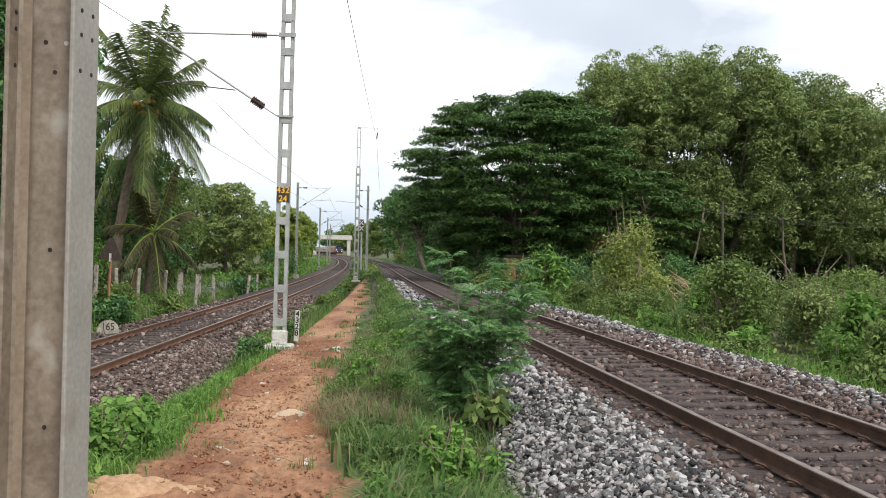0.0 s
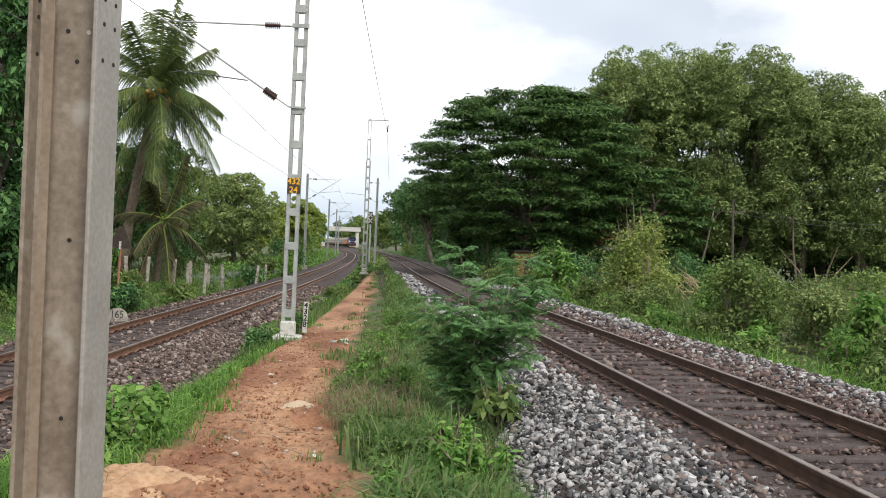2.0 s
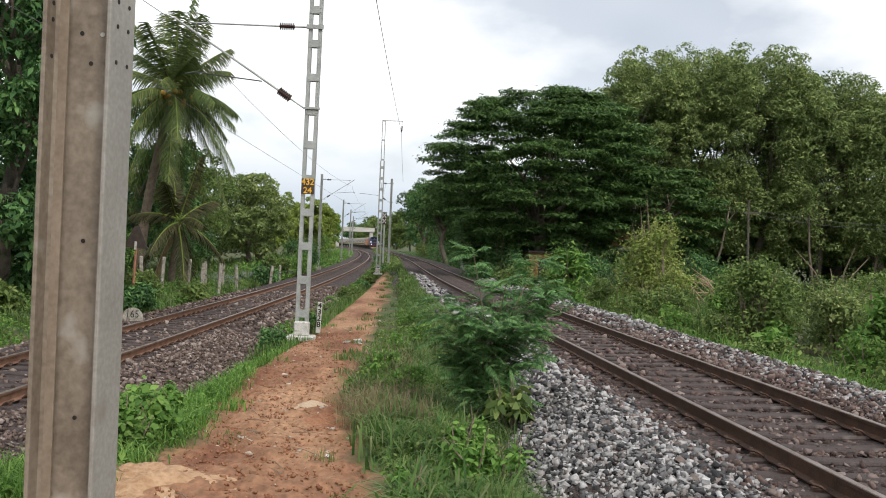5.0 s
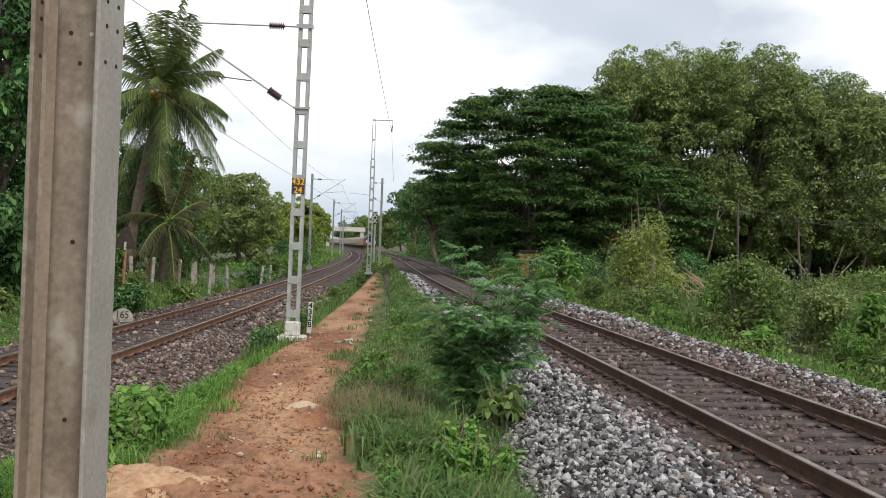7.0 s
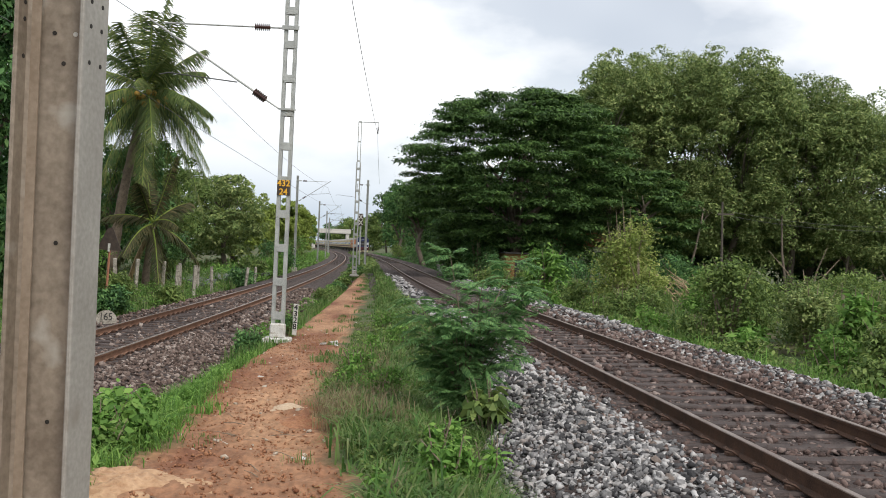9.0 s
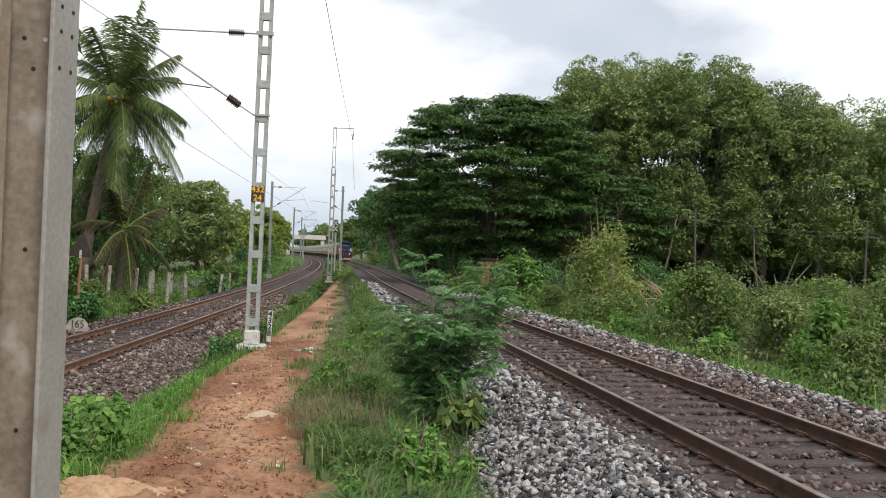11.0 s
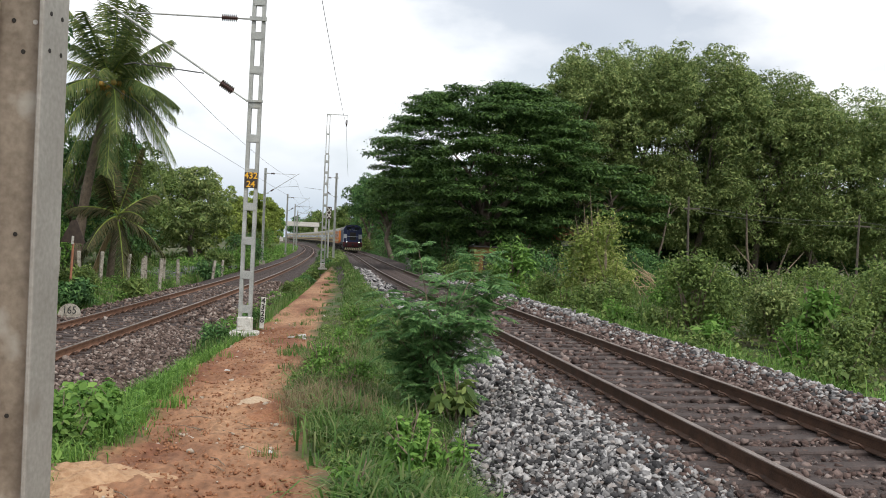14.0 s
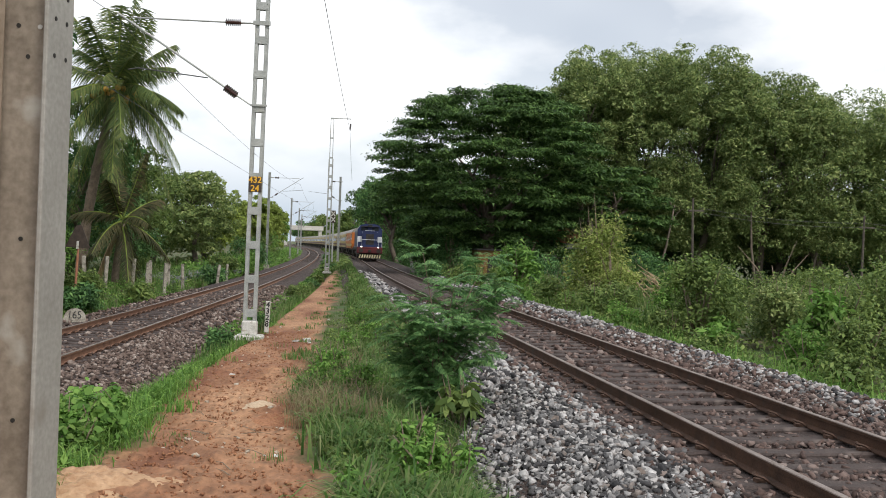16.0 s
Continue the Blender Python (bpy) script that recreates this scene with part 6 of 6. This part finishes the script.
# ---- small things ----
def clods(label, name, k, y0, y1, size, mat, seed):
    rng = np.random.default_rng(seed)
    x, y = strip(rng, k, y0, y1, lambda y: p_left(y) + 0.05, lambda y: p_right(y) - 0.02)
    s = size * rng.uniform(0.4, 1.6, k) ** 1.5
    p = np.stack([x, y, ground_z(x, y) - 0.035], 1)
    return tagged(new(name, stones_mesh(name, rng, p, s, mat)), label, "soil", kind="stuff")


M_PEBBLE = material("pale_pebble", (0.30, 0.24, 0.18), (0.48, 0.42, 0.35), 4, 0.9, 0.3)
M_CLOD = material("red_soil_clod", (0.16, 0.062, 0.032), (0.34, 0.17, 0.09), 3, 0.95, 0.5, fine=40)
M_SAND = material("dry_yellow_sand", (0.30, 0.175, 0.098), (0.46, 0.300, 0.180), 4, 0.95, 0.9, fine=22, dist=0.03, spots=(0.24, 0.12, 0.055), spot_scale=3.0, spot_at=0.56)
M_PALE = material("pale_weathered_stone", (0.33, 0.235, 0.155), (0.46, 0.36, 0.26), 5, 0.9, 0.4, fine=40, dist=0.01)
clods("small clods of red soil on the path", "clods", 6000, 5.5, 24, 0.016, M_CLOD, 401)
clods("pale pebbles on the soil path", "pebbles", 140, 6, 26, 0.026, M_PEBBLE, 402)
rng = np.random.default_rng(403)


def mound(name, label, category, cx, cy, rx, ry, h, mat, bumps, dz=-0.03):
    s = Shape()
    n, m = 84, 30
    vs = []
    for j in range(m + 1):
        for i in range(n):
            a, r = 2 * math.pi * i / n, j / m
            wob = 1 + 0.16 * math.sin(3 * a + 1) + 0.08 * math.sin(7 * a)
            x, y = cx + rx * r * wob * math.cos(a), cy + ry * r * wob * math.sin(a)
            top = h * (1 - r * r) ** 1.2 + bumps * float(lumps(x, y, 13)) * (1 - r) + bumps * 0.4 * float(lumps(x, y, 29)) * (1 - r) + bumps * 0.22 * float(lumps(x, y, 67, 2)) * (1 - r) - 0.06 * r
            vs.append((x, y, float(ground_z(x, y)) + dz + top))
    fs = [(j * n + i, j * n + (i + 1) % n, j * n + n + (i + 1) % n, j * n + n + i) for j in range(m) for i in range(n)]
    s.add(vs, [f[::-1] for f in fs])
    return tagged(part(name, s, mat, smooth=True), label, category)


mound("sand_mound", "low heap of loose yellow sand on the path", "sand heap", -2.4, 6.8, 0.80, 0.70, 0.04, M_SAND, 0.05, -0.02)
mound("half_buried_stone", "pale flat stone half buried in the soil", "stone", -1.95, 11.6, 0.36, 0.20, 0.055, M_PALE, 0.006)
mound("soil_lump", "low lump of red soil on the path", "soil", -1.55, 10.5, 0.5, 0.35, 0.10, M_CLOD, 0.04)


def build_litter(x, y, s, seed):
    rng = np.random.default_rng(seed)
    v, f = stone_shapes(rng, 1)
    v = v[0] * s * np.array([1.0, 0.8, 0.42])
    ob = part("crumpled_wrapper", Shape().add(v, [tuple(int(a) for a in q) for q in f]), M_LITTER, at=pose(x, y, float(ground_z(x, y)) + 0.01, 0, 0, seed * 31))
    return tagged(ob, "crumpled white plastic wrapper on the soil", "litter", group="litter")


for i, (x, y, s) in enumerate([(-2.55, 21.5, 0.22), (-2.75, 21.2, 0.13), (-2.40, 20.8, 0.11), (-1.22, 8.3, 0.06), (-1.3, 8.15, 0.04), (-0.42, 11.6, 0.16), (-3.0, 15.0, 0.1), (-2.6, 27.5, 0.14)]):
    build_litter(x, y, s * 0.75, i)


def build_stick(pts, r, label="dry broken twig lying on the soil"):
    return tagged(part("twig", Shape().tube(pts, [r, r * 0.8, r * 0.5][:len(pts)], 5), M_TWIG), label, "twig", group="twigs")


for i in range(14):
    y = rng.uniform(6.2, 12)
    x = rng.uniform(float(p_left(y)) + 0.3, float(p_right(y)) - 0.1)
    a, l = rng.uniform(0, 3.14), rng.uniform(0.15, 0.5)
    q = [(x + math.cos(a) * l * u, y + math.sin(a) * l * u, float(ground_z(x + math.cos(a) * l * u, y + math.sin(a) * l * u)) - 0.03 + 0.012 * (k % 2)) for k, u in enumerate((0, 0.5, 1))]
    build_stick(q, 0.005)


def build_bare_branch(x, y, z, h, seed, label="pale bare dead branch among the bushes"):
    rng = np.random.default_rng(seed)
    s = Shape()
    for k in range(5):
        a = rng.uniform(0, 6.28)
        e = Vector((math.cos(a) * h * rng.uniform(0.2, 0.9), math.sin(a) * h * 0.4, h * rng.uniform(0.5, 1)))
        s.tube([(0, 0, -0.2), e * 0.5 + Vector((0, 0, 0.1 * h)), e], [0.05, 0.035, 0.01], 5)
    return tagged(part("dead_branch", s, M_TWIG, at=pose(x, y, z)), label, "branch", group="dead branches")


for i, (x, y, h) in enumerate([(18.5, 45, 3.2), (20.8, 46, 2.6), (24.5, 45, 3.4), (14.0, 43, 2.4), (28.0, 48, 3.0)]):
    build_bare_branch(x, y, float(ground_z(x, y)), h, 420 + i)

# straw heap among the bushes
st = thing("straw_heap", "heap of dead brown straw and stalks among bushes", "straw heap", pose(12.3, 42.5, float(ground_z(12.3, 42.5))))
r2 = np.random.default_rng(430)
for k in range(60):
    a, e = r2.uniform(0, 3.14), r2.uniform(0.1, 0.9)
    l = r2.uniform(1.2, 2.6)
    o = Vector((r2.normal() * 0.5, r2.normal() * 0.4, 0.1))
    t_ = o + Vector((math.cos(a) * math.cos(e), math.sin(a) * 0.4, math.sin(e))) * l
    part("stalk", Shape().tube([o, o.lerp(t_, 0.5) + Vector((0, 0, 0.25)), t_], [0.03, 0.022, 0.008], 4), M_STRAW, st)


def build_wood_pole(x, y, h, lean, label):
    t = thing("utility_pole", label, "utility pole", pose(x, y, float(ground_z(x, y)), 0, lean, 0), group="utility poles")
    part("shaft", Shape().tube([(0, 0, -0.3), (0, 0, h)], [0.085, 0.06], 8), M_OLDWOOD, t)
    part("cross_arm", Shape().box((0.2, 0, h - 0.7), (0.9, 0.1, 0.1), cut=0.01), M_OLDWOOD, t)
    return t


for i, (x, y) in enumerate([(18.0, 66), (25.6, 66), (30.2, 67)]):
    s = branches(np.random.default_rng(500 + i), (0, 0, 0), (rng.normal() * 0.5, 0, 6.0), 0.10, 1.0, 2, 3.0)
    tagged(part("bare_trunk", s, M_BARK, at=pose(x, y, float(ground_z(x, y))), smooth=True), "slender dark trunk in the shade of the wood", "tree trunk", group="wood trunks")
build_wood_pole(15.75, 50, 5.5, -1.5, "old grey utility pole at the edge of the wood")
build_wood_pole(26.5, 52, 5.0, 0.5, "old grey utility pole at the edge of the wood")
for dz in (0.0, -0.25):
    wire("utility_wire", "thin sagging utility wire at the wood edge", [(16.0, 50, 4.6 + dz), (26.6, 52, 4.2 + dz), (40, 54, 4.0 + dz)], 0.010, 0.25)

# small buildings and boxes under the trees
hut = thing("lineside_hut", "small ochre hut with a flat roof under the trees", "hut", pose(4.75, 60.0, float(ground_z(4.75, 60)), 0, 0, 8))
part("wall", Shape().box((0, 0, 1.2), (1.5, 2.2, 2.2), cut=0.02), M_OCHRE, hut)
part("roof", Shape().sweep([(-0.85, 2.28), (0.85, 2.28), (0.8, 2.38), (-0.8, 2.38)], [(0, -1.25, 0, 1, 0), (0, 1.25, 0, 1, 0)]), M_UNDER, hut)
part("door", Shape().box((0.25, -1.11, 1.0), (0.7, 0.05, 1.8), cut=0.01), M_UNDER, hut)
part("plinth", Shape().box((0, 0, 0.25), (1.6, 2.3, 0.5), cut=0.02), M_CONC, hut)
h2 = thing("tiled_house", "house with a terracotta tiled roof behind bushes", "house", pose(10.2, 66, float(ground_z(10.2, 66)), 0, 0, -10))
part("wall", Shape().box((0, 0, 1.5), (5, 4, 3.0), cut=0.02), M_CONC, h2)
part("roof", Shape().sweep([(-2.9, 2.8), (2.9, 2.8), (0, 4.4)], [(0, -2.4, 0, 1, 0), (0, 2.4, 0, 1, 0)]), M_TILE, h2)
part("window", Shape().box((-1.0, -2.01, 1.7), (0.9, 0.06, 1.0), cut=0.01), M_GLASS, h2)
yb = thing("yellow_box", "small yellow painted box beside the ballast", "equipment box", pose(1.5, 70, float(ground_z(1.5, 70)), 0, 0, 10))
part("body", Shape().box((0, 0, 0.4), (0.9, 0.5, 0.5), cut=0.03), M_YELLOW, yb)
part("lid", Shape().box((0, 0, 0.68), (0.98, 0.58, 0.08), cut=0.02), M_YELLOW, yb)
rb = thing("relay_box", "grey equipment cabinet on a thin dark pole", "equipment box", Matrix.LocRotScale((0.0, 88, float(ground_z(0.0, 88))), None, (1.35, 1.35, 1.35)))
part("pole", Shape().tube([(0.2, 0, 0), (0.3, 0, 5.6)], 0.045, 8), M_BARK, rb)
part("cabinet", Shape().box((-0.15, 0.1, 1.0), (0.55, 0.4, 0.9), cut=0.03), M_FPOST, rb)
part("leg", Shape().box((-0.15, 0.1, 0.28), (0.5, 0.3, 0.56)), M_GALV, rb)
wc = thing("white_sacking", "torn white sheet hung on a bush", "sheet", Matrix.LocRotScale((1.9, 71, 0.95), Euler((0, 0.3, 0)), (0.6, 0.6, 0.6)))
part("sheet", Shape().sweep([(-0.25, 0.9), (-0.32, 0.3), (-0.5, -0.3), (0.1, -0.2), (0.5, -0.4), (0.3, 0.4), (0.18, 1.0)], [(0, -0.03, 0, 1, 0), (0, 0.03, 0, 1, 0)]), M_LITTER, wc)
sg = thing("signal_post", "grey signal post with white crosses on a dark board", "railway signal", pose(-8.9, 95, -0.5))
part("post", Shape().tube([(0, 0, 0), (0, 0, 4.6)], 0.09, 8), M_GALV, sg)
part("board", Shape().box((0, -0.1, 5.1), (0.5, 0.06, 1.3), cut=0.02), M_SIGN, sg)
for z in (4.8, 5.4):
    for k in (-0.9, 0.9):
        part("cross_bar", Shape().box((0, -0.15, z), (0.62, 0.03, 0.10), Matrix.Rotation(k, 3, "Y")), M_WHITE, sg, "white cross bar")
# lane beyond the fence
lane = Shape()
lane.sweep([(-1.6, -0.3), (1.6, -0.3), (1.6, 0.0), (-1.6, 0.0)], [(-15.0, 50, -0.46, 1, 0), (-14.2, 58, -0.42, 1, 0), (-15.4, 75, -0.40, 1, 0)])
tagged(part("lane", lane, M_ASPHALT), "grey asphalt lane beyond the fence", "road", kind="structure")
# road bridge over the line, far off
br = thing("road_bridge", "pale concrete road bridge over the line", "bridge", pose(-54, 425, 0, 0, 0, 8))
part("deck", Shape().box((0, 0, 7.6), (19, 8, 1.0), cut=0.1), M_CONC, br)
for s in (-1, 1):
    part("parapet", Shape().box((0, s * 3.8, 8.7), (19, 0.3, 1.1), cut=0.05), M_CONC, br)
    part("pier", Shape().box((s * 8, 0, 3.4), (1.6, 7, 7.4), cut=0.1), M_CONC, br)

# ---- motion of the train along the right-hand line ----
def motions():
    times = [0, 1, 2, 3, 4, 5, 6, 7, 8, 9, 10, 11, 12, 13, 14, 15, 16]
    back = 0.0
    for car in CARS:
        length = LOCO_L if car is LOCO else COACH_L
        rows = []
        for t in times:
            s0 = np.interp(TRAIN_NOSE, ARC_Y, ARC_S) + TRAIN_SPEED * (16 - t) + back
            ya, yb = np.interp(s0 + 0.2 * length, ARC_S, ARC_Y), np.interp(s0 + 0.8 * length, ARC_S, ARC_Y)
            a, b = Vector((float(RIGHT(ya)), ya, 0)), Vector((float(RIGHT(yb)), yb, 0))
            d = (b - a).normalized()
            o = a - d * 0.2 * length
            rows.append((t, pose(o.x, o.y, float(rise(Z_RIGHT, o.y)), 0, 0, math.degrees(math.atan2(d.y, d.x)) - 90)))
        walk(car, rows)
        back += length + (0.9 if car is LOCO else 0.6)


motions()
